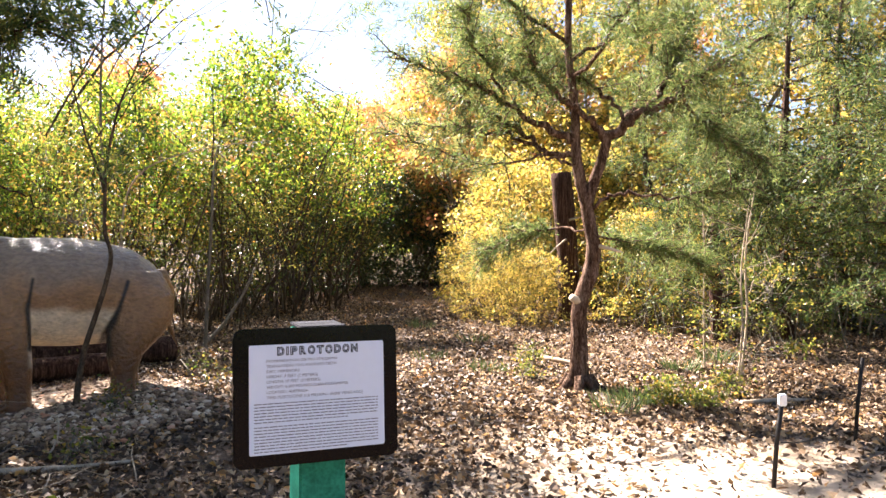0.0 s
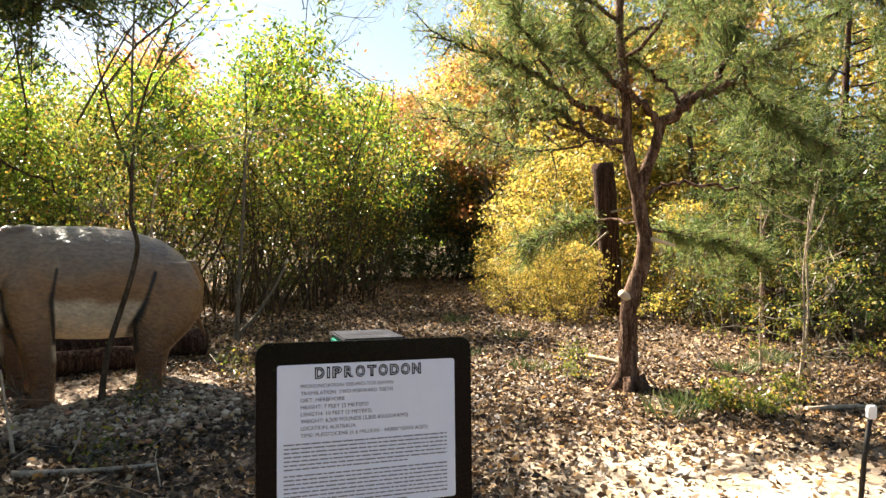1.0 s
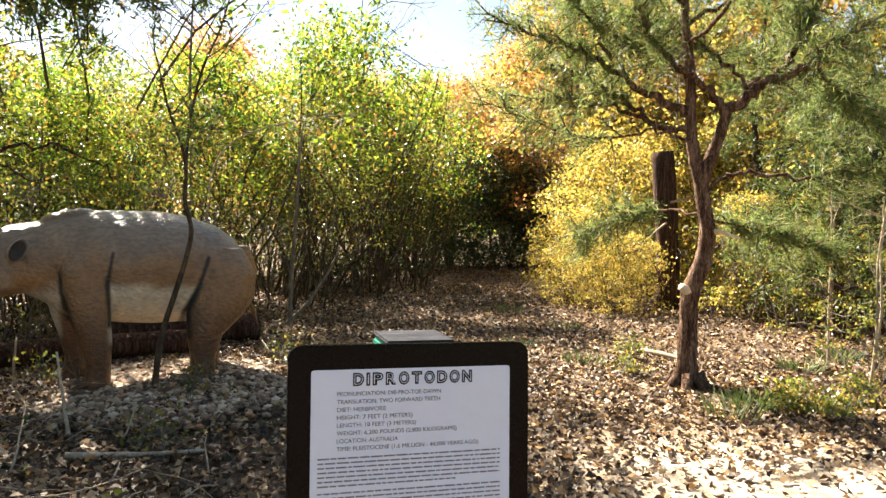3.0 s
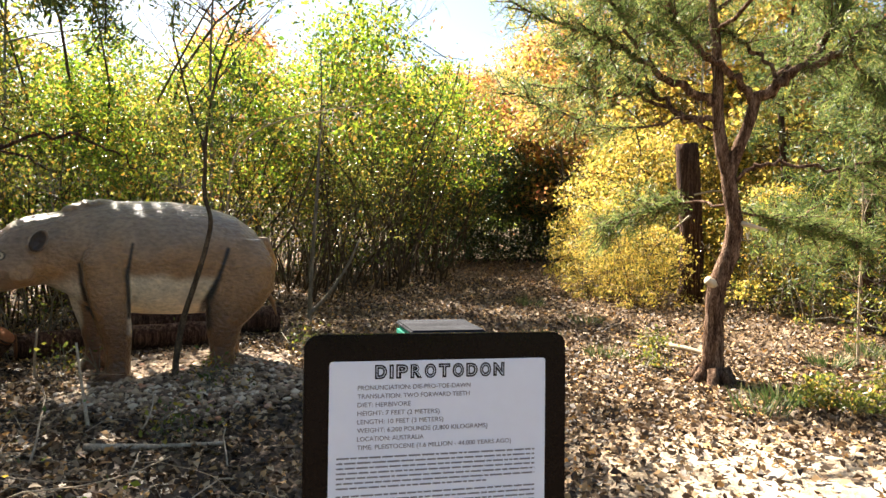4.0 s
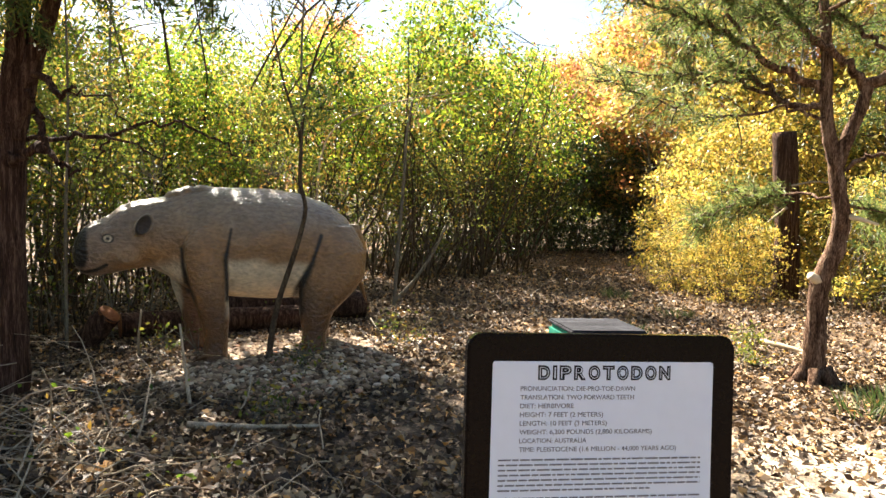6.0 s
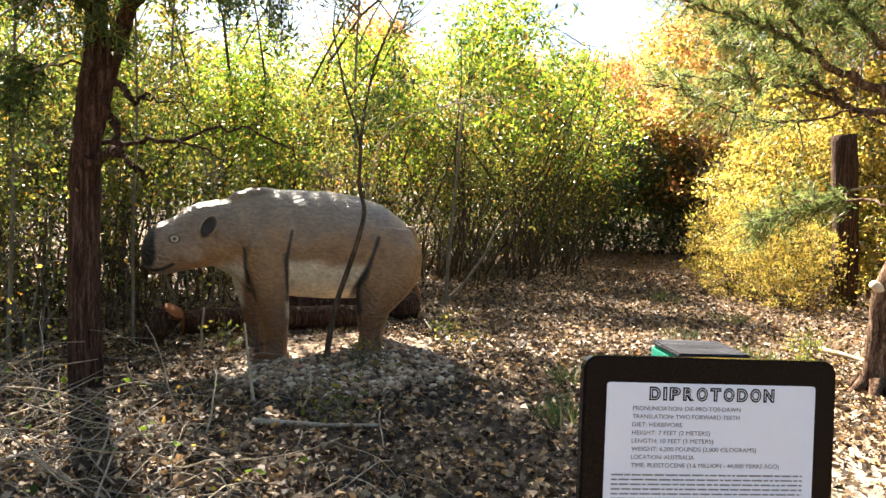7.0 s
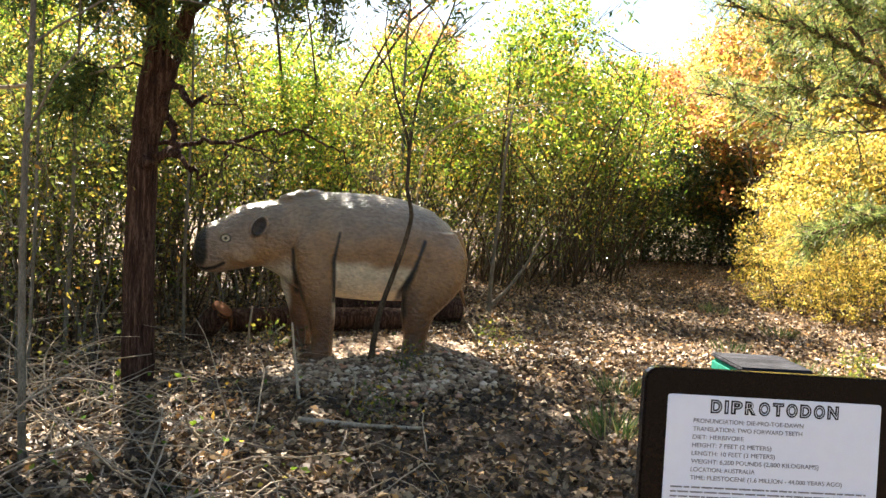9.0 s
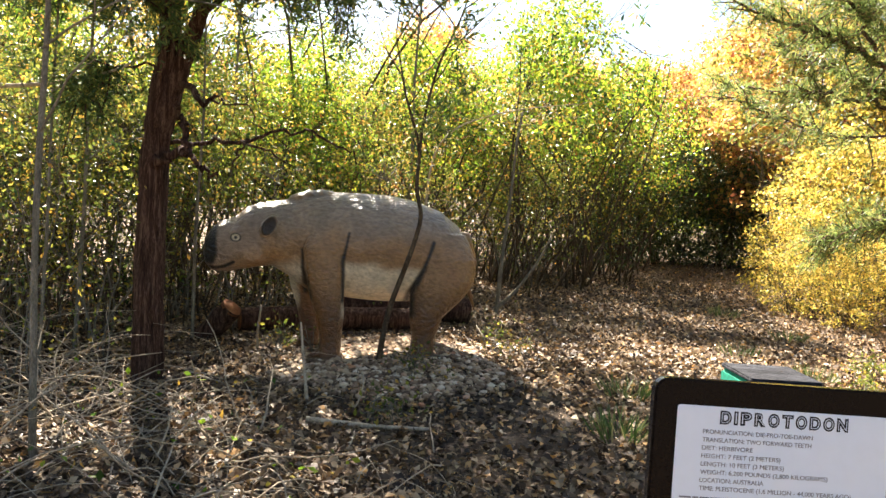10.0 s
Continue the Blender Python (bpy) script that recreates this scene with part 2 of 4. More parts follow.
    b.inputs["Specular IOR Level"].default_value = 0.15
    bumped(n, l, b, fine.outputs[0], 0.7, 0.03)
    me.materials.append(m)
    tagged(new("ground", me), "bare brown forest soil with a pale sandy clearing, partly painted sunlight", "ground", kind="structure")


build_ground()


def litter_field():
    """Fallen leaves: dense near the camera, thinner and larger far off."""
    r = np.random.default_rng(3)
    pts, sizes = [], []
    for n, x0, x1, y0, y1 in ((185000, -7.5, 6.5, 1.2, 9), (120000, -12, 8, 8, 18), (26000, -12, 9, 18, 30), (30000, -7.5, 6.5, -5, 1.2)):
        x, y = r.uniform(x0, x1, n), r.uniform(y0, y1, n)
        keep = np.ones(n, bool)
        bare = np.exp(-((np.abs(x + 1.6) / 0.8) ** 4 + (np.abs(y - 5.5) / 1.1) ** 4))       # dark trodden soil beside the gravel, fewer pale leaves to keep its painted shade
        sunlit_sand = np.exp(-((np.abs(x - 1.9) / 1.8) ** 4 + (np.abs(y - 4.4) / 1.5) ** 4))
        keep &= r.random(n) > np.maximum(bare * 0.62, sunlit_sand * 0.9)
        pts.append(np.stack([x, y], 1)[keep])
    p = np.concatenate(pts)
    z = np.array([ground_z(a, b) for a, b in p]) + r.uniform(0.004, 0.03, len(p))
    c = np.column_stack([p, z])
    me = leaf_mesh("fallen_leaves", c, 0.047, 0.028, LITTER, flat=0.55, fold=0.35, vary=0.7, seed=5)
    tagged(new("fallen_leaves", me), "dry brown and tan oak leaves covering the forest floor", "fallen leaves", kind="stuff")


litter_field()


# ---- trees and shrubs ----
def shrub(name, height, radius, stems, leaf, bark, count, size, seed, low=0.3, dense=26, label="", category="shrub", stem_r=0.025, spread=0.25, clump=0.3, twigs=True):
    """A many-stemmed shrub or small tree: crooked stems, twigs to each clump, and clumps of separate leaves with gaps between."""
    global rng
    rng = np.random.default_rng(seed)
    root = tagged(new(name), label, category)
    wood, ends = Shape(), []
    for _ in range(stems):
        a, q = rng.uniform(0, 6.283), radius * spread * math.sqrt(rng.random())
        start = (math.cos(a) * q, math.sin(a) * q, -0.06)
        h = height * rng.uniform(0.6, 0.95)
        out = radius * 0.75 * rng.random() / height
        line = wander(start, (math.cos(a) * out, math.sin(a) * out, 1), h, 7, 0.19, 0.05)
        r0 = stem_r * rng.uniform(0.6, 1.3)
        wood.tube(line, taper(8, r0, r0 * 0.25), 5)
        ends += [(line[k], r0 * (1 - k / 9)) for k in range(2, 8)]
    centres = []
    for _ in range(dense):
        a, q, t = rng.uniform(0, 6.283), radius * math.sqrt(rng.random()), low + (1 - low) * rng.random() ** 0.8
        q *= math.sqrt(max(0.08, 1 - (max(0, t - 0.45) / 0.58) ** 2))
        c = Vector((math.cos(a) * q, math.sin(a) * q, height * t))
        near = min(ends, key=lambda e: (e[0] - c).length + (0.6 if e[0].z > c.z else 0))
        if twigs:
            mid = near[0].lerp(c, 0.5) + Vector(rng.normal(size=3)) * 0.07 - Vector((0, 0, 0.03))
            wood.tube([near[0], mid, c], [max(0.004, near[1] * 0.4), 0.005, 0.0025], 4, caps=False)
        centres.append(c)
    part("trunk", wood.mesh("trunk", [bark]), root)
    cs = np.array([tuple(c) for c in centres])
    who = rng.integers(0, len(cs), count)
    sp = clump * (0.5 + rng.random(len(cs)))
    pts = cs[who] + rng.normal(size=(count, 3)) * sp[who][:, None] * np.array([1, 1, 0.6])
    pts = pts[pts[:, 2] > 0.08]
    part("crown", leaf_mesh("crown", pts, size, size * 0.55, leaf, fold=0.2, seed=seed + 1), root)
    return root


def place(proto, spots, group=""):
    """The first spot takes the thing itself, the others copies: x, y, turn, scale."""
    for i, (x, y, turn, s) in enumerate(spots):
        m = pose(x, y, ground_z(x, y) - 0.02, 0, 0, turn)
        if i == 0:
            proto.matrix_basis = m
            ob = proto
        else:
            ob = copy_thing(proto, m)
        ob.scale = (s, s, s)
        if group:
            tagged(ob, group=group)


def at_ground(x, y):
    return Vector((x, y, ground_z(x, y)))


green = shrub("shrub", 4.6, 1.6, 16, GREEN_LEAF, THICKET_BARK, 8500, 0.07, 11, 0.42, 110, "tall green shrub with many thin stems and yellowing leaves", "shrub", 0.022, 0.55, 0.24)
green_low = shrub("shrub", 3.7, 1.5, 22, OLIVE_LEAF, THICKET_BARK, 6000, 0.055, 12, 0.22, 130, "dense olive green thicket shrub with bare lower stems", "shrub", 0.018, 0.65, 0.25)
yellow = shrub("shrub", 3.2, 1.9, 13, YELLOW_LEAF, THICKET_BARK, 10000, 0.075, 13, 0.06, 230, "bright yellow autumn shrub with fine drooping twigs", "shrub", 0.016, 0.4, 0.17)
orange = shrub("tree", 6.5, 2.0, 3, ORANGE_LEAF, GREY_BARK, 12000, 0.12, 14, 0.25, 100, "orange and red autumn tree with thin foliage", "tree", 0.06, 0.3, 0.34)
golden = shrub("tree", 8.5, 2.8, 3, YELLOW_LEAF, GREY_BARK, 12000, 0.12, 15, 0.3, 100, "tall golden autumn tree with sparse leaves and visible limbs", "tree", 0.1, 0.2, 0.34)
dark = shrub("shrub", 3.4, 1.7, 9, SHADED_LEAF, THICKET_BARK, 13000, 0.075, 16, 0.03, 110, "dark evergreen bush with shade put into its leaf colour", "shrub", 0.02, 0.5, 0.3)
bare = shrub("shrub", 2.6, 1.3, 22, OLIVE_LEAF, GREY_BARK, 2600, 0.05, 17, 0.1, 170, "tangle of bare grey twigs with few leaves", "shrub", 0.012, 0.8, 0.3)

place(green, [(-3.6, 14.4, 0, 1.1), (-5.2, 12.2, 70, 0.86), (-6.7, 10.4, 140, 0.74), (-2.9, 18.5, 200, 1.05), (-8.4, 10.8, 260, 0.84), (-6.5, 14.5, 320, 0.95), (-4.6, 17.5, 30, 1.15), (-9.5, 8.4, 100, 0.86), (-8.7, 14.2, 170, 1.0), (-3.4, 22.5, 230, 1.1), (-6.9, 7.9, 45, 0.62), (-7.9, 6.4, 290, 0.55), (-5.7, 9.2, 10, 0.62), (-7.8, 4.6, 190, 0.55), (-10.5, 5.5, 150, 0.7), (-11.5, 10.0, 60, 1.0)], "thicket shrubs beside the path")
# crowns above the view, added to shade the statue and the ground
tall = shrub("tree", 8.6, 2.3, 3, GREEN_LEAF, THICKET_BARK, 6000, 0.1, 18, 0.56, 80, "tall slender tree with a thin green and yellow crown, added to cast shade", "tree", 0.036, 0.12, 0.32)
place(tall, [(-7.4, 9.3, 0, 1.0), (-6.0, 10.6, 220, 0.95), (-6.7, 9.7, 120, 0.8)], "tall trees in the thicket")
place(green_low, [(-6.1, 5.6, 330, 0.62), (-7.2, 5.2, 200, 0.75), (-6.0, 7.3, 130, 0.75), (-3.9, 12.9, 20, 0.9), (-5.4, 10.6, 95, 0.8), (-6.9, 9.0, 160, 0.8), (-3.1, 16.4, 215, 0.95), (-7.8, 7.2, 300, 0.85), (-4.9, 14.2, 50, 0.95), (-8.6, 5.6, 10, 0.9), (-3.3, 20.0, 120, 1.0), (-6.2, 12.0, 240, 0.95)], "thicket shrubs beside the path")
place(yellow, [(1.75, 16.2, 0, 0.95), (3.0, 17.0, 90, 1.1), (1.6, 18.8, 180, 0.9), (3.6, 13.4, 260, 0.62), (2.3, 22.5, 40, 1.2), (3.0, 20.5, 140, 1.4), (4.8, 17.5, 220, 1.2), (1.35, 13.2, 310, 0.42), (5.3, 14.0, 20, 0.7), (3.4, 19.5, 70, 1.5), (0.85, 14.2, 200, 0.42), (0.75, 15.4, 70, 0.5)], "yellow shrubs beside the path")
place(orange, [(-1.0, 29.0, 0, 1.1), (-3.0, 26.5, 120, 0.95), (0.6, 24.0, 240, 1.15), (3.4, 22.0, 60, 1.1), (-8.0, 19.0, 170, 0.9), (-0.4, 26.0, 20, 0.8), (5.6, 20.0, 200, 1.1), (-5.6, 24.0, 300, 0.9)], "autumn trees at the end of the path")
place(golden, [(1.4, 22.5, 0, 1.05), (3.6, 18.6, 130, 0.95), (-0.6, 32.0, 220, 1.0), (7.0, 16.5, 300, 1.0), (-11.5, 13.5, 80, 0.9), (9.5, 19.0, 50, 1.0)], "autumn trees at the end of the path")
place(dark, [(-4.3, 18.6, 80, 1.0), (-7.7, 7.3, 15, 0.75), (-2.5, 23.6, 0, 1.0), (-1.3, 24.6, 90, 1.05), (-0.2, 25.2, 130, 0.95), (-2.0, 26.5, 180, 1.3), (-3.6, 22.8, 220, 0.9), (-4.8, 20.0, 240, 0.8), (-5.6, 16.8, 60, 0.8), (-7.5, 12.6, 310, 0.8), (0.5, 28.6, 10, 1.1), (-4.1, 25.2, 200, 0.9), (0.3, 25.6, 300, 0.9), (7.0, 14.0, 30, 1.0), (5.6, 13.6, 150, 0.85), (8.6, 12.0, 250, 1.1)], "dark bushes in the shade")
place(bare, [(-5.6, 4.7, 0, 0.8), (-6.4, 6.2, 80, 0.95), (-5.3, 7.6, 150, 0.75), (-7.4, 5.0, 220, 1.0), (4.7, 11.8, 290, 0.9), (6.2, 11.2, 30, 1.0), (-4.6, 9.4, 110, 0.8), (3.5, 12.6, 200, 0.8), (-4.5, 16.0, 20, 1.2), (-4.7, 14.0, 60, 1.1)], "bare brush")


def far_woods():
    """A ring of woods that closes the place all round."""
    r = np.random.default_rng(21)
    pts, wood = [], Shape()
    for i in range(150):
        a = r.uniform(0, 6.283)
        d = r.uniform(38, 60)
        x, y, h = math.sin(a) * d, math.cos(a) * d + 4, r.uniform(5, 8)
        if abs(math.degrees(math.atan2(x, y)) + 14) < 9:
            h *= 0.75
        wood.tube([(x, y, -0.2), (x + r.normal() * 0.4, y, h * 0.5), (x + r.normal() * 0.6, y, h * 0.95)], [0.16, 0.12, 0.03], 5)
        for _ in range(16):
            c = np.array([x + r.normal() * 1.7, y + r.normal() * 1.7, h * r.uniform(0.12, 1.0)])
            pts.append(c + r.normal(size=(110, 3)) * (0.55, 0.55, 0.45))
    root = tagged(new("far_woods"), "distant belt of autumn woods around the clearing", "woods", kind="stuff")
    part("trunks", wood.mesh("trunks", [GREY_BARK]), root)
    part("crowns", leaf_mesh("crowns", np.concatenate(pts), 0.22, 0.14, GREEN_LEAF, seed=22), root)


far_woods()


def needle_sprays(line, start, n, length, mats_seed, droop=0.1, tufts=46, wood=None, fork=0.6):
    """Needle tufts on side twigs along a limb: the centres and the ways of the needles."""
    r = np.random.default_rng(mats_seed)
    pts, ways = [], []
    k = len(line) - 1
    for i in range(n):
        f = start + (1 - start) * (i + r.random()) / n
        j = min(int(f * k), k - 1)
        p = line[j].lerp(line[j + 1], f * k - j)
        d = (line[j + 1] - line[j]).normalized()
        way = (d * fork + Vector(r.normal(size=3)) * 0.6 + Vector((0, 0, 0.15 - droop))).normalized()
        ln = length * r.uniform(0.5, 1.2)
        q = p + way * ln * 0.5 + Vector(r.normal(size=3)) * 0.03
        e = p + way * ln - Vector((0, 0, droop * ln))
        if wood is not None:
            wood.tube([p, q, e], [0.007, 0.005, 0.002], 4, caps=False)
        t = r.random(tufts)[:, None]
        base = np.array(p) * (1 - t) ** 2 + 2 * np.array(q) * t * (1 - t) + np.array(e) * t ** 2
        pts.append(base + r.normal(size=(tufts, 3)) * 0.035 * length / 0.35)
        ways.append(np.tile(np.array(way), (tufts, 1)) * 0.6 + r.normal(size=(tufts, 3)) * 0.35)
    return pts, ways


def conifer(name, trunk_lines, limbs, bark, needle, label, seed, needle_len=0.07, sprays=26, spray_len=0.4, tufts=46, start=0.35, extra=(), slim=0.14):
    """trunk_lines: (points, r0, r1); limbs: (points, r0, r1, leafy start, leafy density)."""
    global rng
    rng = np.random.default_rng(seed)
    root = tagged(new(name), label, "tree")
    wood, twigs, P, W = Shape(), Shape(), [], []
    for pts, r0, r1 in trunk_lines:
        line = smooth_line(pts, 5)
        wood.tube(line, [r * rng.uniform(0.95, 1.06) for r in taper(len(line), r0, r1)], 16, 0.09)
    trunk = part("trunk", wood.mesh("trunk", [bark]), root)
    for i, (pts, r0, r1, first, dens) in enumerate(limbs):
        w = Shape()
        line = smooth_line(pts, 5)
        line = [line[0]] + [q + Vector(rng.normal(size=3)) * 0.018 for q in line[1:]]
        w.tube(line, taper(len(line), r0 * 0.75, r1 * 0.8), 7, 0.08)
        if dens > 0:
            a, b = needle_sprays(line, first, max(2, int(sprays * dens)), spray_len, seed * 50 + i, 0.12, tufts, twigs)
            P += a
            W += b
        part("limb", w.mesh("limb", [bark]), root)
    if twigs.f:
        tagged(part("twig_growth", twigs.mesh("twig_growth", [bark]), root), kind="stuff")
    for centre, rad, n in extra:
        for _ in range(n):
            c = Vector(centre) + Vector(rng.normal(size=3) * np.array(rad))
            a, b = needle_sprays([c, c + Vector(rng.normal(size=3)) * 0.4, c + Vector(rng.normal(size=3)) * 0.6], 0, 5, spray_len, int(rng.integers(1e6)), 0.1, tufts)
            P += a
            W += b
    if P:
        part("crown", leaf_mesh("crown", np.concatenate(P), needle_len, needle_len * slim, needle, along=np.concatenate(W), fold=0.1, seed=seed), root, "green needle foliage")
    return root


def build_pine():
    def L(*q):
        return [Vector((x, d, z)) for x, d, z in q]
    trunk = [(L((0, 0, -0.15), (0, 0, 0.02), (-0.01, 0, 0.3), (-0.01, 0, 0.57), (0.0, 0, 0.86), (0.1, 0, 1.16), (0.13, 0, 1.43), (0.09, 0, 1.66), (0.06, 0, 1.84), (-0.01, 0, 2.11), (-0.05, 0, 2.4), (-0.06, 0, 2.7), (-0.09, 0.03, 3.05), (-0.13, 0.06, 3.5), (-0.1, 0.1, 4.6)), 0.1, 0.03),
             (L((0.06, 0, 1.8), (0.13, 0, 2.08), (0.21, 0, 2.3), (0.26, 0, 2.52)), 0.055, 0.048)]
    limbs = [
        (L((0.25, 0, 2.5), (0.48, -0.06, 2.67), (0.64, -0.12, 2.77), (0.86, -0.18, 2.88), (1.01, -0.24, 3.03), (1.19, -0.3, 3.14), (1.7, -0.4, 3.45)), 0.075, 0.018, 0.35, 1.6),
        (L((0.62, -0.1, 2.75), (0.79, 0, 3.0), (0.91, 0.1, 3.18), (1.02, 0.2, 3.46), (1.15, 0.35, 3.9)), 0.05, 0.014, 0.35, 1.5),
        (L((0.26, 0, 2.5), (0.07, -0.1, 2.67), (-0.14, -0.2, 2.82), (-0.4, -0.3, 3.01), (-0.55, -0.4, 3.22), (-0.62, -0.5, 3.5)), 0.055, 0.014, 0.45, 1.3),
        (L((0.49, -0.05, 2.67), (0.3, 0.1, 2.93), (0.12, 0.2, 3.09), (-0.14, 0.3, 3.29), (-0.36, 0.4, 3.46)), 0.03, 0.012, 0.4, 1.1),
        (L((-0.06, 0, 2.5), (-0.35, -0.12, 2.59), (-0.53, -0.24, 2.66), (-0.82, -0.36, 2.84), (-1.09, -0.48, 2.95), (-1.41, -0.6, 3.04), (-1.9, -0.75, 3.2)), 0.055, 0.01, 0.4, 1.7),
        (L((-0.8, -0.35, 2.83), (-0.9, -0.42, 3.05), (-1.08, -0.6, 3.28), (-1.2, -0.7, 3.6)), 0.026, 0.008, 0.3, 1.2),
        (L((-0.05, 0, 2.34), (-0.28, 0.06, 2.38), (-0.45, 0.12, 2.48), (-0.66, 0.25, 2.67), (-0.89, 0.38, 2.81), (-1.15, 0.5, 2.98), (-1.5, 0.7, 3.15)), 0.045, 0.008, 0.4, 1.5),
        (L((-0.42, 0.12, 2.46), (-0.8, 0.27, 2.59), (-1.14, 0.53, 2.7), (-1.38, 0.8, 2.77), (-1.9, 1.1, 2.85)), 0.026, 0.006, 0.4, 1.0),
        (L((-0.04, 0, 2.27), (-0.25, -0.06, 2.29), (-0.45, -0.13, 2.31), (-0.92, -0.27, 2.24), (-1.39, -0.4, 2.35), (-1.9, -0.5, 2.5)), 0.022, 0.006, 0.5, 0.9),
        (L((-0.08, 0, 2.84), (-0.18, 0.05, 2.9), (-0.43, 0.17, 3.06), (-0.58, 0.33, 3.17), (-0.81, 0.5, 3.37), (-1.1, 0.7, 3.6)), 0.035, 0.01, 0.35, 1.4),
        (L((-0.08, 0.02, 3.0), (-0.4, 0.5, 3.3), (-0.9, 0.9, 3.7), (-1.2, 1.3, 4.1)), 0.03, 0.01, 0.35, 1.3),
        (L((-0.09, 0.03, 3.1), (0.15, -0.5, 3.35), (0.3, -1.0, 3.6), (0.4, -1.5, 3.9)), 0.03, 0.01, 0.35, 1.3),
        (L((-0.1, 0.05, 3.3), (0.4, 0.3, 3.6), (1.0, 0.5, 3.9), (1.6, 0.6, 4.3)), 0.03, 0.01, 0.3, 1.4),
        (L((-0.1, 0.05, 3.45), (-0.6, -0.1, 3.75), (-1.1, -0.2, 4.1), (-1.6, -0.3, 4.4)), 0.03, 0.01, 0.25, 1.6),
        (L((0.08, 0, 1.82), (0.28, -0.05, 1.93), (0.52, -0.1, 1.97), (0.92, -0.15, 1.94), (1.15, -0.2, 1.96), (1.6, -0.3, 2.0)), 0.03, 0.008, 0.6, 0.9),
        (L((0.12, 0.03, 1.55), (0.5, 0.4, 1.5), (1.0, 0.7, 1.4), (1.5, 0.9, 1.25)), 0.02, 0.005, 0.25, 3.0),
        (L((0.08, 0.05, 1.6), (-0.2, 0.5, 1.62), (-0.6, 0.9, 1.5), (-0.95, 1.1, 1.35)), 0.02, 0.005, 0.35, 2.4),
        (L((0.9, -0.2, 2.9), (1.2, 0.2, 2.8), (1.6, 0.5, 2.6), (2.1, 0.6, 2.35)), 0.025, 0.006, 0.3, 2.4),
        (L((0.26, 0, 2.52), (0.6, 0.4, 2.85), (0.9, 0.9, 3.2), (1.3, 1.4, 3.6)), 0.035, 0.01, 0.35, 1.3),
    ]
    root = conifer("pine_tree", trunk, limbs, BARK, NEEDLE, "young pine with crooked trunk, forked stem and spreading limbs", 31, 0.066, 32, 0.36, 78, slim=0.1,
                   extra=[((0.0, 0.1, 4.2), (1.0, 0.8, 0.4), 40), ((1.5, 0, 3.9), (0.6, 0.7, 0.35), 20), ((-1.2, 0, 3.9), (0.6, 0.7, 0.3), 18), ((1.7, 0.6, 2.9), (0.5, 0.4, 0.3), 12)])
    w = Shape()
    w.tube([(-0.02, -0.04, 0.88), (-0.1, -0.1, 0.93)], [0.044, 0.036], 11)
    part("cut_stub", w.mesh("cut_stub", [PALE_CUT]), root, "pale sawn branch stub")
    w = Shape()
    w.tube([(0.16, -0.03, 1.44), (0.25, -0.07, 1.42), (0.39, -0.1, 1.38)], [0.026, 0.02, 0.01], 7)
    part("broken_stub", w.mesh("broken_stub", [PALE_CUT]), root, "pale broken branch stub")
    for a in range(7):
        w = Shape()
        c, s = math.cos(a * 0.9), math.sin(a * 0.9)
        w.tube([(c * 0.09, s * 0.09, 0.12), (c * 0.18, s * 0.18, 0.02), (c * 0.32, s * 0.32, -0.05)], [0.06, 0.045, 0.015], 6, 0.1)
        part("root", w.mesh("root", [BARK]), root)
    root.matrix_basis = pose(1.355, 7.66, ground_z(1.355, 7.66))


build_pine()


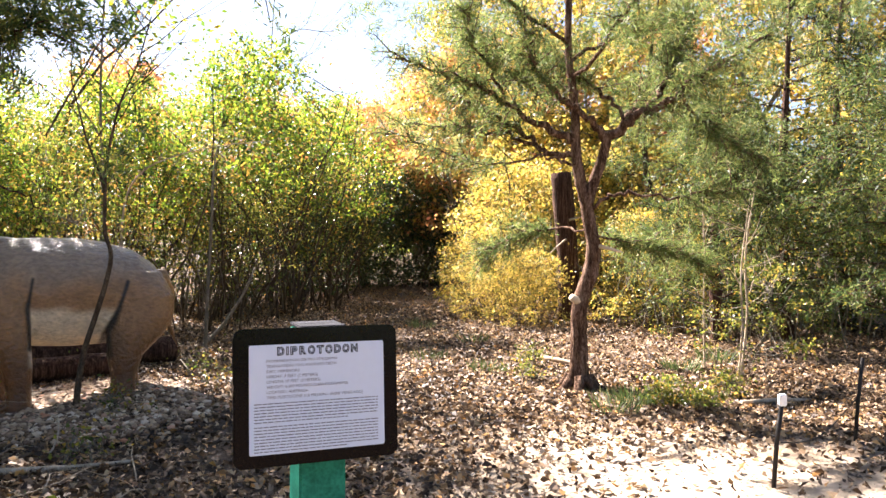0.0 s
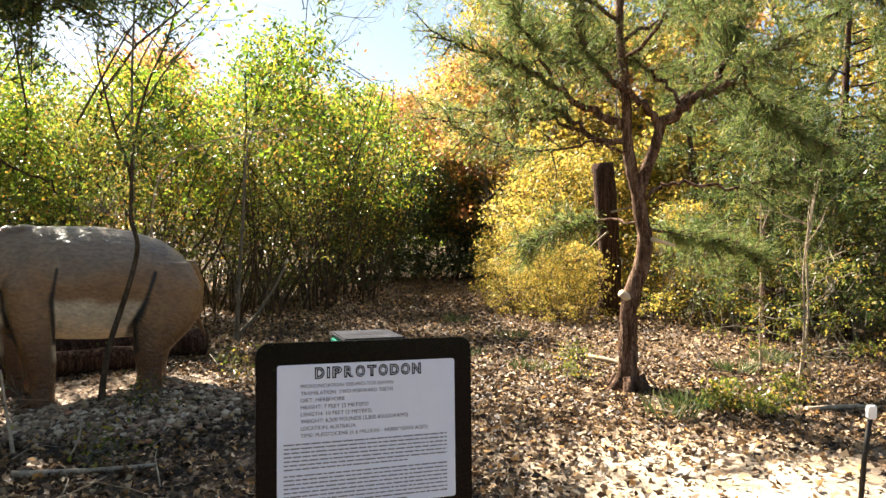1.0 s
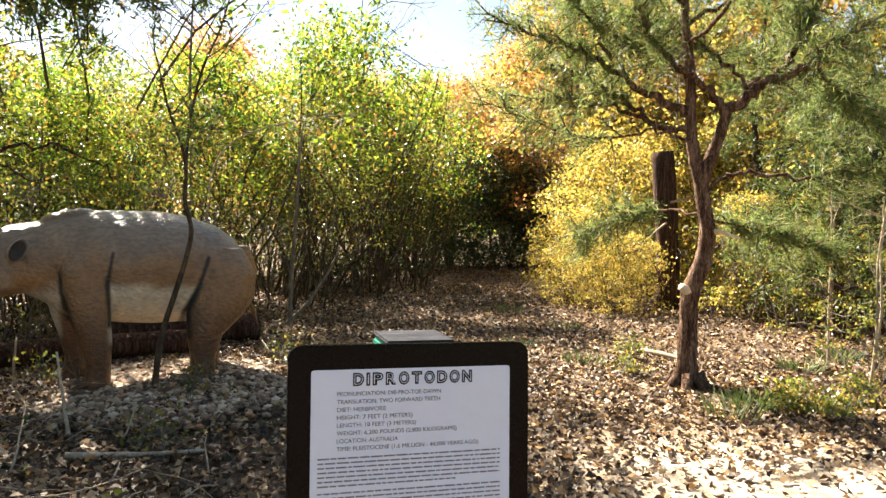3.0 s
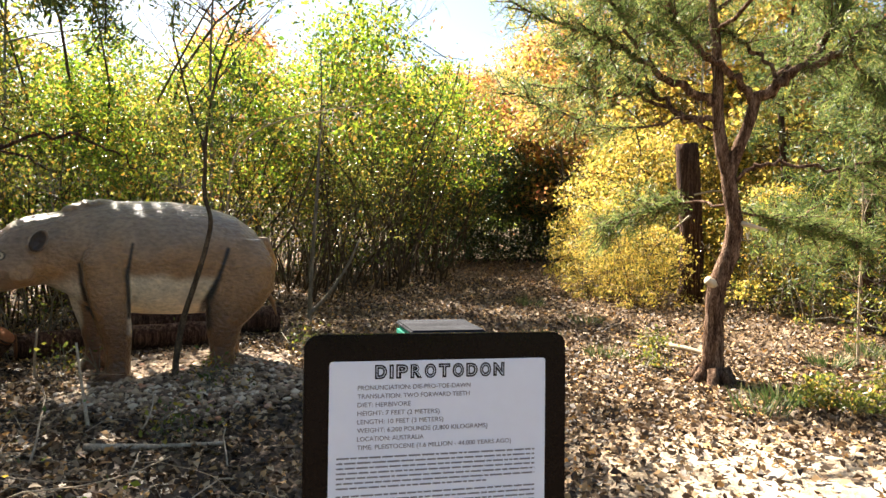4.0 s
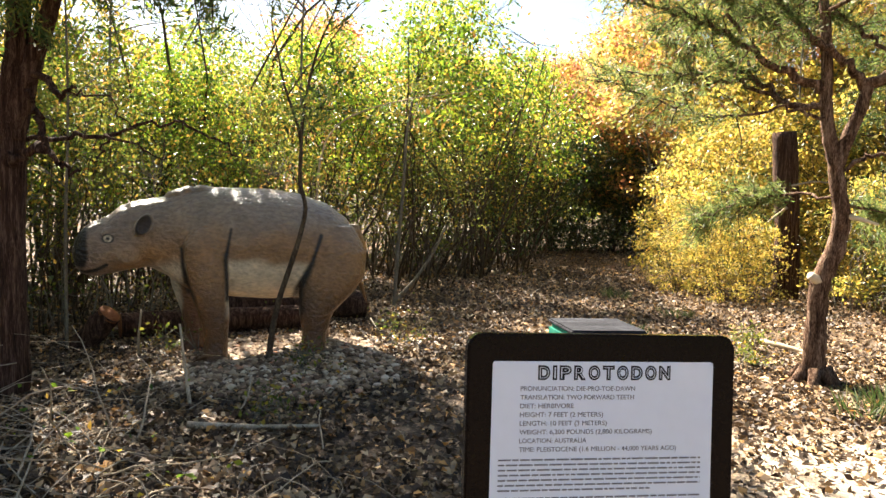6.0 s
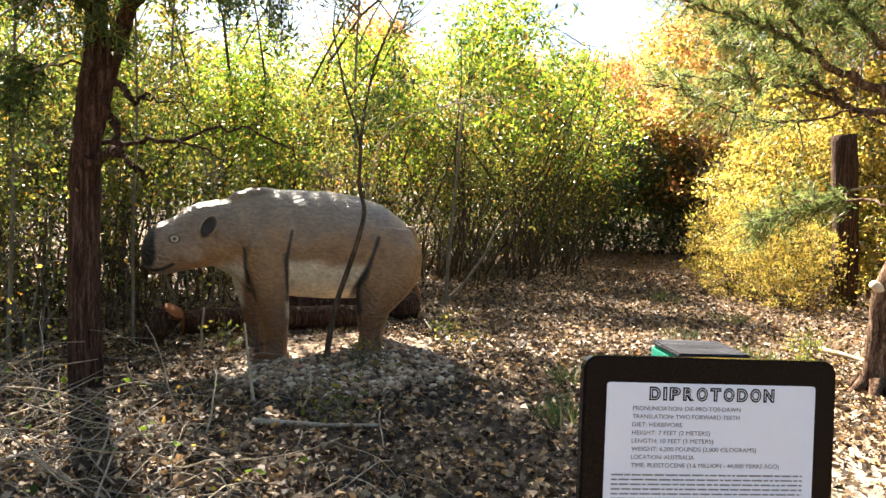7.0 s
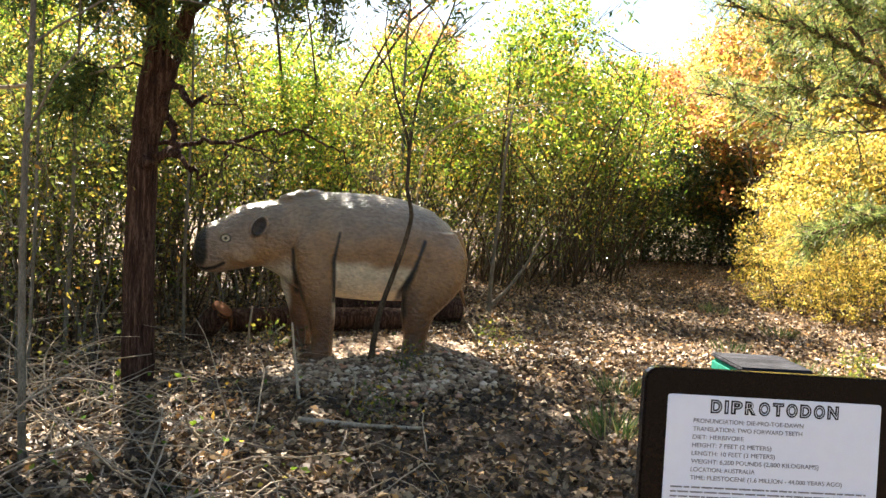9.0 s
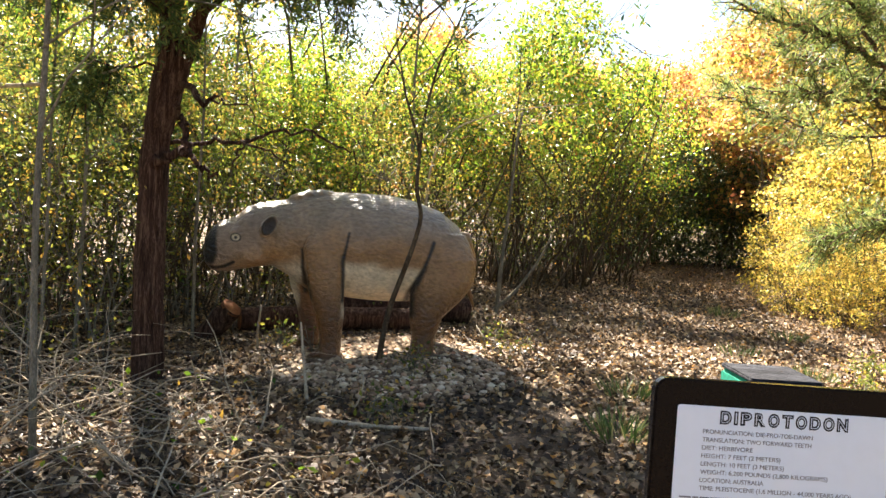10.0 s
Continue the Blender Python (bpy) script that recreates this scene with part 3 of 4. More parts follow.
def build_cedar():
    def L(*q):
        return [Vector((x, d, z)) for x, d, z in q]
    trunk = [(L((0, 0, -0.15), (0, 0, 0.05), (-0.02, 0, 0.74), (-0.02, 0, 1.55), (0.01, 0, 2.03), (0.05, 0, 2.34), (0.06, 0, 2.73), (0.06, 0, 4.6)), 0.125, 0.06),
             (L((0.0, 0, 1.75), (0.08, 0.01, 2.05), (0.13, 0.02, 2.2), (0.21, 0.04, 2.46), (0.29, 0.06, 2.73), (0.42, 0.1, 3.4), (0.5, 0.2, 4.4)), 0.085, 0.03)]
    limbs = [
        (L((0.02, -0.06, 1.56), (0.1, -0.08, 1.62), (0.26, -0.1, 1.68), (0.36, -0.11, 1.68), (0.43, -0.12, 1.63), (0.52, -0.12, 1.57), (0.63, -0.12, 1.53)), 0.05, 0.012, 1, 0),
        (L((0.34, -0.11, 1.69), (0.31, -0.1, 1.8), (0.25, -0.1, 1.93), (0.24, -0.12, 2.06)), 0.034, 0.024, 1, 0),
        (L((0.05, 0.06, 1.74), (0.4, 0.1, 1.77), (0.6, 0.15, 1.79), (0.82, 0.2, 1.86), (1.05, 0.25, 1.86), (1.3, 0.3, 1.79), (1.45, 0.35, 1.7)), 0.024, 0.006, 1, 0),
        (L((0.6, 0.15, 1.79), (0.85, 0.1, 1.72), (1.1, 0.05, 1.63)), 0.014, 0.004, 1, 0),
        (L((0.66, 0.17, 1.8), (0.6, 0.14, 1.7), (0.57, 0.12, 1.6)), 0.014, 0.008, 1, 0),
        (L((1.1, 0.26, 1.85), (1.2, 0.2, 1.95), (1.26, 0.2, 2.05)), 0.008, 0.003, 1, 0),
        (L((0.16, 0, 2.2), (0.34, -0.05, 2.1), (0.46, -0.1, 2.04), (0.62, -0.1, 2.08)), 0.04, 0.01, 1, 0),
        (L((0.5, -0.1, 2.05), (0.8, -0.1, 2.0), (1.0, -0.15, 1.85), (1.3, -0.2, 1.7)), 0.01, 0.003, 1, 0),
        (L((0.2, 0.05, 2.6), (0.7, 0, 2.8), (1.2, -0.1, 2.85), (1.8, -0.2, 2.75)), 0.03, 0.008, 0.2, 1.3),
        (L((0.3, 0.05, 2.9), (0.8, -0.4, 3.05), (1.4, -0.7, 3.05), (1.9, -0.9, 2.95)), 0.03, 0.008, 0.2, 1.3),
        (L((0.08, 0, 2.7), (-0.4, -0.3, 2.85), (-0.9, -0.5, 2.9), (-1.4, -0.7, 2.8)), 0.03, 0.008, 0.2, 1.2),
        (L((0.08, 0, 2.6), (0.1, -0.5, 2.75), (0.15, -1.0, 2.75), (0.3, -1.5, 2.7)), 0.03, 0.008, 0.2, 1.3),
        (L((0.4, 0.1, 3.4), (0.9, 0.5, 3.5), (1.5, 0.9, 3.5)), 0.03, 0.008, 0.2, 1.2),
        (L((0.06, 0, 3.5), (-0.5, 0.4, 3.6), (-1.1, 0.8, 3.6)), 0.03, 0.008, 0.2, 1.2),
        (L((0.5, 0.2, 3.2), (1.1, 0.1, 3.6), (1.8, 0.0, 3.7), (2.6, -0.1, 3.55)), 0.03, 0.008, 0.25, 1.5),
        (L((0.05, 0, 2.3), (-0.3, -0.2, 2.2), (-0.5, -0.3, 2.0)), 0.015, 0.004, 0.4, 0.7),
    ]
    root = conifer("cedar_tree", trunk, limbs, CEDAR_BARK, CEDAR_NEEDLE, "cedar with shaggy reddish bark, broken lower branches and dark foliage", 41, 0.055, 38, 0.42, 120, slim=0.2,
                   extra=[((0.4, 0, 3.5), (0.8, 0.8, 0.28), 44), ((1.5, -0.3, 3.2), (0.5, 0.6, 0.15), 12), ((0.1, -0.5, 2.95), (0.35, 0.4, 0.15), 12), ((-0.6, 0.6, 3.9), (0.7, 0.6, 0.4), 20), ((0, 0.4, 4.6), (0.8, 0.8, 0.5), 26), ((-0.9, -0.3, 3.2), (0.5, 0.5, 0.25), 12)])
    w = Shape()
    line = smooth_line([(-1.6, -0.25, 2.1), (-1.15, -0.28, 2.08), (-0.8, -0.28, 2.1), (-0.5, -0.25, 2.15), (-0.22, -0.2, 2.22), (0.0, -0.16, 2.33)], 5)
    w.tube(line, taper(len(line), 0.02, 0.007), 7, 0.1)
    part("dead_branch", w.mesh("dead_branch", [DEAD_WOOD]), root, "pale dead branch")
    root.matrix_basis = pose(-4.27, 4.9, ground_z(-4.27, 4.9))


build_cedar()


def forest_conifer(x, y, h, seed, label):
    r = np.random.default_rng(seed)
    trunk = [([Vector((0, 0, -0.1)), Vector((r.normal() * 0.12, 0, h * 0.3)), Vector((r.normal() * 0.2, 0, h * 0.6)), Vector((0, 0, h))], 0.11, 0.015)]
    limbs = []
    for i in range(34):
        z = h * (0.1 + 0.85 * i / 34)
        a = r.uniform(0, 6.283)
        ln = (h - z) * 0.34 + 0.5
        limbs.append(([Vector((0, 0, z)), Vector((math.cos(a) * ln * 0.5, math.sin(a) * ln * 0.5, z + 0.12)), Vector((math.cos(a) * ln, math.sin(a) * ln, z - 0.05))], 0.022, 0.005, 0.25, 0.75))
    root = conifer("conifer", trunk, limbs, CEDAR_BARK, CEDAR_NEEDLE, label, seed, 0.065, 22, 0.45, 66, slim=0.15)
    root.matrix_basis = pose(x, y, ground_z(x, y))
    return root


for i, (x, y, h) in enumerate(((5.2, 11.6, 6.0), (6.9, 13.2, 7.0), (4.3, 15.6, 6.5), (7.6, 10.4, 6.5), (4.0, 11.2, 3.6), (6.1, 9.6, 5.4))):
    tagged(forest_conifer(x, y, h, 60 + i, "dark green cedar with drooping limbs in the woods"), group="cedars at the edge of the woods")


def bare_tree(name, base, lines, bark, label, category="sapling", turn=0.0):
    """A leafless stem with its branches; each line is (points, r0, r1)."""
    root = tagged(new(name), label, category)
    for i, (pts, r0, r1) in enumerate(lines):
        w = Shape()
        line = smooth_line(pts, 4)
        w.tube(line, taper(len(line), r0, r1), 8 if i == 0 else 6, 0.06)
        part("trunk" if i == 0 else "branch", w.mesh("branch", [bark]), root)
    root.matrix_basis = pose(*base, ground_z(*base), 0, 0, turn)
    return root


def twig_lines(p, way, length, depth, r0, out):
    line = wander(p, way, length, 5, 0.14, 0.03)
    out.append((line, r0, r0 * 0.35))
    if depth:
        for _ in range(3):
            k = int(rng.integers(1, 6))
            w = (Vector(way).normalized() + Vector(rng.normal(size=3)) * 0.55).normalized()
            twig_lines(line[k], w, length * 0.55, depth - 1, r0 * 0.5, out)


rng = np.random.default_rng(77)
lines = [([(0, 0, -0.1), (0.01, 0, 0.1), (0.06, 0, 0.43), (0.15, 0, 0.72), (0.24, 0, 1.0), (0.29, 0, 1.25), (0.24, 0, 1.45), (0.24, 0, 1.68), (0.25, 0, 1.95), (0.31, 0, 2.3), (0.39, 0, 2.56), (0.51, 0, 2.82), (0.62, 0, 3.2)], 0.027, 0.005),
         ([(0.24, 0, 1.74), (0.19, 0.02, 1.92), (0.07, 0.04, 2.21), (0.0, 0.05, 2.47), (-0.06, 0.05, 2.74), (-0.02, 0.05, 3.1)], 0.013, 0.004),
         ([(0.1, 0.04, 2.14), (0.2, 0, 2.25), (0.29, -0.02, 2.35)], 0.006, 0.004)]
for z, a in ((2.3, 0.8), (2.45, -0.8), (2.6, 0.9), (2.75, -0.6), (2.9, 0.7), (3.05, -0.5)):
    twig_lines(Vector((0.31 + (z - 2.3) * 0.38, 0, z)), (a, 0.2, 0.8), 0.75, 2, 0.006, lines)
for z, a in ((2.4, -0.8), (2.7, 0.6), (2.9, -0.6)):
    twig_lines(Vector((0.0, 0.05, z)), (a, 0.2, 0.8), 0.6, 1, 0.005, lines)
bare_tree("sapling", (-3.02, 6.21), lines, THICKET_BARK, "slender bare sapling with a crooked grey stem")
lines = [([(0, 0, -0.1), (0.03, 0, 0.8), (0.08, 0, 1.7), (0.1, 0, 2.3), (0.15, 0, 2.7)], 0.03, 0.012), ([(-0.02, 0, 0.05), (0.25, 0, 0.35), (0.5, 0.05, 0.75), (0.65, 0.05, 1.1)], 0.03, 0.012)]
bare_tree("sapling", (-3.24, 10.28), lines, GREY_BARK, "pale thin tree stem with a leaning branch", turn=8)
for x, y, r0, h, lean in ((-3.62, 3.36, 0.022, 4.2, -0.1), (-5.3, 5.2, 0.02, 4.0, 0.12), (-5.0, 6.3, 0.018, 3.6, -0.06), (-4.9, 4.5, 0.015, 3.4, 0.1), (3.05, 7.95, 0.014, 2.0, 0.12), (3.25, 8.4, 0.016, 2.3, 0.18), (3.0, 8.8, 0.013, 2.1, -0.05), (-6.0, 5.4, 0.025, 4.4, 0.05)):
    lines = [([(0, 0, -0.08), (lean * 0.4, 0, h * 0.3), (lean * 0.3, 0.02, h * 0.6), (lean, 0, h)], r0, r0 * 0.4)]
    for k in range(5):
        twig_lines(Vector((lean * 0.35, 0, h * (0.4 + 0.1 * k))), (rng.normal(), rng.normal() * 0.6, 0.8), h * 0.22, 1, r0 * 0.35, lines)
    tagged(bare_tree("sapling", (x, y), lines, DEAD_WOOD if x > 0 else GREY_BARK, "thin bare sapling among the brush"), group="bare saplings")

rng = np.random.default_rng(78)
lines = [([(0, 0, -0.1), (0.05, 0, 1.0), (0.1, 0, 1.9), (0.35, -0.1, 2.3), (0.8, -0.2, 2.5), (1.4, -0.3, 2.62), (2.0, -0.35, 2.68)], 0.018, 0.004)]
for k in range(9):
    twig_lines(Vector((0.5 + 0.17 * k, -0.2, 2.36 + 0.035 * k)), (0.6, -0.3, 0.35 * (-1) ** k), 0.45, 1, 0.004, lines)
arch = bare_tree("arching_shrub", (-4.15, 9.6), lines, DEAD_WOOD, "leaning bare stem with a few yellow-green leaves at its tip", "shrub")
tips = np.concatenate([np.array(c) + np.random.default_rng(5).normal(size=(k, 3)) * (0.12, 0.1, 0.07) for c, k in (((1.75, -0.4, 2.42), 40), ((1.95, -0.35, 2.52), 30), ((1.3, -0.3, 2.5), 20), ((0.9, -0.25, 2.35), 14))])
part("foliage", leaf_mesh("foliage", tips, 0.08, 0.036, GREEN_LEAF, seed=8), arch, "few bright yellow-green leaves")

for x, y, h, n in ((-5.0, 10.9, 6.2, 9), (-7.2, 9.6, 6.0, 9), (-3.9, 16.5, 7.0, 8), (1.0, 24.0, 8.5, 8), (2.9, 17.4, 7.5, 8)):
    lines = [([(0, 0, -0.1), (0.1, 0, h * 0.3), (0.02, 0.1, h * 0.6), (0.2, 0, h)], 0.034, 0.008)]
    for k in range(n):
        f = 0.4 + 0.55 * k / n
        twig_lines(Vector((0.08, 0.04, h * f)), (rng.normal(), rng.normal(), 0.9), h * 0.3, 2, 0.013, lines)
    tagged(bare_tree("bare_tree", (x, y), lines, GREY_BARK, "leafless tree with fine spreading twigs", "tree"), group="bare trees")

# standing dead trunk behind the pine
w = Shape()
line = smooth_line([(0, 0, -0.1), (-0.02, 0, 0.9), (-0.1, 0, 1.9), (-0.17, 0, 2.72)], 5)
w.tube(line, taper(len(line), 0.2, 0.19), 16, 0.06)
snag = tagged(new("dead_trunk"), "standing dead tree trunk with its top broken off", "dead tree")
part("trunk", w.mesh("trunk", [CEDAR_BARK]), snag)
for p, q in (((-0.1, -0.2, 1.5), (-0.5, -0.6, 1.2)), ((-0.05, -0.2, 1.85), (0.45, -0.5, 1.9))):
    w = Shape()
    w.tube(smooth_line([p, tuple((a + b) / 2 + 0.05 for a, b in zip(p, q)), q], 3), taper(7, 0.022, 0.006), 6)
    part("branch", w.mesh("branch", [DEAD_WOOD]), snag)
snag.matrix_basis = pose(2.28, 14.1, ground_z(2.28, 14.1))


# ---- sign ----
def plain(name, colour, rough=0.5, scale=30, amount=0.15, bump=0.1, metal=0.0):
    d = tuple(c * (1 - amount) for c in colour)
    e = tuple(min(1, c * (1 + amount)) for c in colour)
    m = surface(name, [(0.35, d), (0.65, e)], scale, rough, bump, 0.002)
    m.node_tree.nodes["Principled BSDF"].inputs["Metallic"].default_value = metal
    return m


PAPER = plain("white_paper", (0.7, 0.76, 0.86), 0.45, 9, 0.02, 0.02)
INK = plain("black_ink", (0.015, 0.015, 0.018), 0.6, 60, 0.1, 0.0)
GREY_INK = plain("grey_ink", (0.19, 0.19, 0.21), 0.6, 60, 0.1, 0.0)
BLACK_PLASTIC = plain("black_plastic", (0.003, 0.003, 0.004), 0.12, 40, 0.2, 0.01)
BLACK_PLASTIC.node_tree.nodes["Principled BSDF"].inputs["Specular IOR Level"].default_value = 0.12
GREEN_PAINT = plain("green_paint", (0.02, 0.2, 0.13), 0.6, 25, 0.35, 0.3)
GREY_WOOD = surface("weathered_grey_wood", [(0.35, (0.006, 0.006, 0.007)), (0.5, (0.022, 0.022, 0.026)), (0.65, (0.06, 0.06, 0.068))], 12, 0.9, 0.8, 0.006, (1, 7, 7))


def text_mesh(text, size, width, mat, depth=0.0004, bold=0.0):
    cu = bpy.data.curves.new("text", "FONT")
    cu.body, cu.size, cu.extrude, cu.offset = text, size, depth, bold
    ob = bpy.data.objects.new("text", cu)
    scene.collection.objects.link(ob)
    me = bpy.data.meshes.new_from_object(ob.evaluated_get(bpy.context.evaluated_depsgraph_get()))
    bpy.data.objects.remove(ob)
    xs = [v.co.x for v in me.vertices]
    k = width / (max(xs) - min(xs))
    me.transform(Matrix.Diagonal((k, 1, 1, 1)) @ Matrix.Translation((-min(xs), 0, 0)))
    me.materials.clear()
    me.materials.append(mat)
    return me


def rounded_panel(w, h, t, r, name, mats, edge=0.0025):
    bm = bmesh.new()
    pts = []
    for cx, cy, a0 in ((w / 2 - r, h / 2 - r, 0), (-w / 2 + r, h / 2 - r, 90), (-w / 2 + r, -h / 2 + r, 180), (w / 2 - r, -h / 2 + r, 270)):
        for k in range(6):
            a = radians(a0 + 18 * k)
            pts.append(bm.verts.new((cx + r * math.cos(a), cy + r * math.sin(a), 0)))
    f = bm.faces.new(pts)
    e = bmesh.ops.extrude_face_region(bm, geom=[f])
    bmesh.ops.translate(bm, verts=[v for v in e["geom"] if isinstance(v, bmesh.types.BMVert)], vec=(0, 0, -t))
    bmesh.ops.recalc_face_normals(bm, faces=bm.faces)
    rim = [x for x in bm.edges if abs(x.verts[0].co.z - x.verts[1].co.z) < 1e-6]
    bmesh.ops.bevel(bm, geom=rim, offset=edge, segments=2, affect="EDGES")
    return bm_mesh(bm, name, mats)


def build_sign():
    right, up = Vector((0.9186, 0.3951, -0.0056)).normalized(), Vector((-0.0248, 0.0717, 0.9971))
    normal = right.cross(up).normalized()
    up = normal.cross(right)
    centre = Vector((-0.2446, 1.5105, 1.1785))
    root = tagged(new("information_sign"), "black framed paper information sign on a green wooden post", "sign")
    root.location = (centre.x, centre.y, 0)
    m = Matrix((right, up, normal)).transposed().to_4x4()
    m.translation = (0, 0, centre.z)
    panel = part("panel", rounded_panel(0.339, 0.2735, 0.018, 0.018, "panel", [BLACK_PLASTIC]), root, "black plastic frame with rounded corners")
    panel.matrix_basis = m @ Matrix.Translation((0, 0.0037, 0))
    paper = part("paper", rounded_panel(0.279, 0.216, 0.001, 0.004, "paper", [PAPER], 0.0002), panel, "white printed paper with rounded corners")
    paper.location = (0, -0.0037, 0.0016)

    def line(text, x, y, size, width, mat, bold=0.0, name="text_line"):
        ob = part(name, text_mesh(text, size, width, mat, 0.0002, bold), panel)
        ob.location = (x, y - 0.0037, 0.0019)
    x = -0.084
    for ch in "DIPROTODON":
        wide = 0.0052 if ch == "I" else 0.0148
        line(ch, x, 0.0875, 0.0212, wide, INK, 0.0015, "letter")
        inlay = part("inlay", text_mesh(ch, 0.0212, max(0.0011, wide - 0.0038), PAPER, 0.0002, -0.0006), panel, "white line inside the letter")
        inlay.location = (x + 0.0019, 0.0838, 0.0022)
        x += wide + 0.0032
    rows = (("PRONUNCIATION: DIE-PRO-TOE-DAWN", 0.143), ("TRANSLATION: TWO FORWARD TEETH", 0.142), ("DIET: HERBIVORE", 0.066), ("HEIGHT: 7 FEET (2 METERS)", 0.103),
            ("LENGTH: 10 FEET (3 METERS)", 0.108), ("WEIGHT: 6,200 POUNDS (2,800 KILOGRAMS)", 0.166), ("LOCATION: AUSTRALIA", 0.083), ("TIME: PLEISTOCENE (1.6 MILLION - 44,000 YEARS AGO)", 0.198))
    for i, (text, width) in enumerate(rows):
        line(text, -0.105, 0.0732 - 0.0103 * i, 0.0078, width, GREY_INK)
    r = np.random.default_rng(9)
    y = -0.0095
    for i in range(16):
        bm = bmesh.new()
        x, end = -0.13, 0.125 if i not in (6, 15) else 0.06
        while x < end:
            wlen = min(r.uniform(0.004, 0.017), end - x)
            v = [bm.verts.new((a, b, 0)) for a, b in ((x, y), (x + wlen, y), (x + wlen, y + 0.002), (x, y + 0.002))]
            bm.faces.new(v)
            x += wlen + 0.0018
        ob = part("text_line", bm_mesh(bm, "text_line", [GREY_INK]), panel)
        ob.location = (0, -0.0037, 0.0022)
        y -= 0.006 if i != 6 else 0.0095
    back = Vector((-normal.x, -normal.y, 0)).normalized()
    yaw = math.degrees(math.atan2(right.y, right.x))
    off = back * 0.1 + Vector((right.x, right.y, 0)) * 0.022
    gz = ground_z(centre.x + off.x, centre.y + off.y)
    post = part("post", box(0.1, 0.1, 1.566, (0, 0, 0.008), 0.004, "post", [GREEN_PAINT]), root, "green painted square post")
    post.matrix_basis = pose(off.x, off.y, gz - 0.252 + 0.775, 0, 0, yaw)
    top = part("post_top", box(0.101, 0.101, 0.006, (0, 0, 0.0125), 0.002, "post_top", [GREY_WOOD]), root, "weathered grey wooden post end")
    top.matrix_basis = pose(off.x, off.y, gz - 0.252 + 1.55 + 0.008, 0, 0, yaw)


build_sign()


# ---- statue ----
def step(a, b, v):
    """0 below a, 1 above b, smooth between; a may be the greater."""
    t = min(1.0, max(0.0, (v - a) / (b - a)))
    return t * t * (3 - 2 * t)


def off_line(x, z, line):
    """The distance in a side view to a broken line, and how far along it."""
    best = (9.0, 0.0)
    for k, ((x0, z0), (x1, z1)) in enumerate(zip(line, line[1:])):
        dx, dz = x1 - x0, z1 - z0
        t = min(1.0, max(0.0, ((x - x0) * dx + (z - z0) * dz) / (dx * dx + dz * dz)))
        best = min(best, (math.hypot(x - x0 - t * dx, z - z0 - t * dz), (k + t) / (len(line) - 1)))
    return best


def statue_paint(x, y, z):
    """Airbrushed colours: grey back, tan flanks, brown limbs, pale belly and throat, black nose. Darker bands follow
    the leg creases.
    """
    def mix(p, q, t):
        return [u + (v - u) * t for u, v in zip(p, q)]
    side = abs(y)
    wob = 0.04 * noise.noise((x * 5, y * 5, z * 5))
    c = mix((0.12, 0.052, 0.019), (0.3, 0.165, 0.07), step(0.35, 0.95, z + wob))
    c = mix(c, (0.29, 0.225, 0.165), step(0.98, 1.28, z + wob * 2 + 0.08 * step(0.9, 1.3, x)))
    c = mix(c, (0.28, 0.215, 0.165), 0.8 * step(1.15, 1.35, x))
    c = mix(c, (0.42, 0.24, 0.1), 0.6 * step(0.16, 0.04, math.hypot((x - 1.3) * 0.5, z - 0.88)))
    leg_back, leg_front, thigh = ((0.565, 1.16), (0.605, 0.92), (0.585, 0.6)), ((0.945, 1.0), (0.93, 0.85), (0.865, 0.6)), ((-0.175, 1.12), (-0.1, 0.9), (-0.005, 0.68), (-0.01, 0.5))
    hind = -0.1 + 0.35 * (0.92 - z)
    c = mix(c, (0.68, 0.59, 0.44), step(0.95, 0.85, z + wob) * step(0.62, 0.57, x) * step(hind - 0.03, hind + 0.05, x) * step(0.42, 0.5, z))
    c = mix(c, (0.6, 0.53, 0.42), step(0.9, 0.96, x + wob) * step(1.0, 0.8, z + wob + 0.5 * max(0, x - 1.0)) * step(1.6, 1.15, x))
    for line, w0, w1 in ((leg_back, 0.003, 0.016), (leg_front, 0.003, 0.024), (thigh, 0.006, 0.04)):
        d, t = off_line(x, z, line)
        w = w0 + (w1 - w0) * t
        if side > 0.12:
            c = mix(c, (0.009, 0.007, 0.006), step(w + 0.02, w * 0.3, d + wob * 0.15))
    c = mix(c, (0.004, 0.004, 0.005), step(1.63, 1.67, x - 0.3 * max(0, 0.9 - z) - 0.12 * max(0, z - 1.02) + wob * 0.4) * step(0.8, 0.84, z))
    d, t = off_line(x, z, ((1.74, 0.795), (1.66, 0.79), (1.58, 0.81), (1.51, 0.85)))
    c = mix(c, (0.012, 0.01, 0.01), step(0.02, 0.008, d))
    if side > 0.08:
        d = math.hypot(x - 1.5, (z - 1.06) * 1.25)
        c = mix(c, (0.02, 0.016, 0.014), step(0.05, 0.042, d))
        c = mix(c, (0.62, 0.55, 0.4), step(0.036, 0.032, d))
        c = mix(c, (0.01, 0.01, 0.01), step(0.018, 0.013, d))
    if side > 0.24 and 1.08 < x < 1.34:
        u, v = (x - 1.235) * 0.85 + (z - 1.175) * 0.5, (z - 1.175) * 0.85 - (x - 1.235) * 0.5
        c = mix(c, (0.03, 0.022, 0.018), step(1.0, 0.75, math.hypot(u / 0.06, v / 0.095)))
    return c


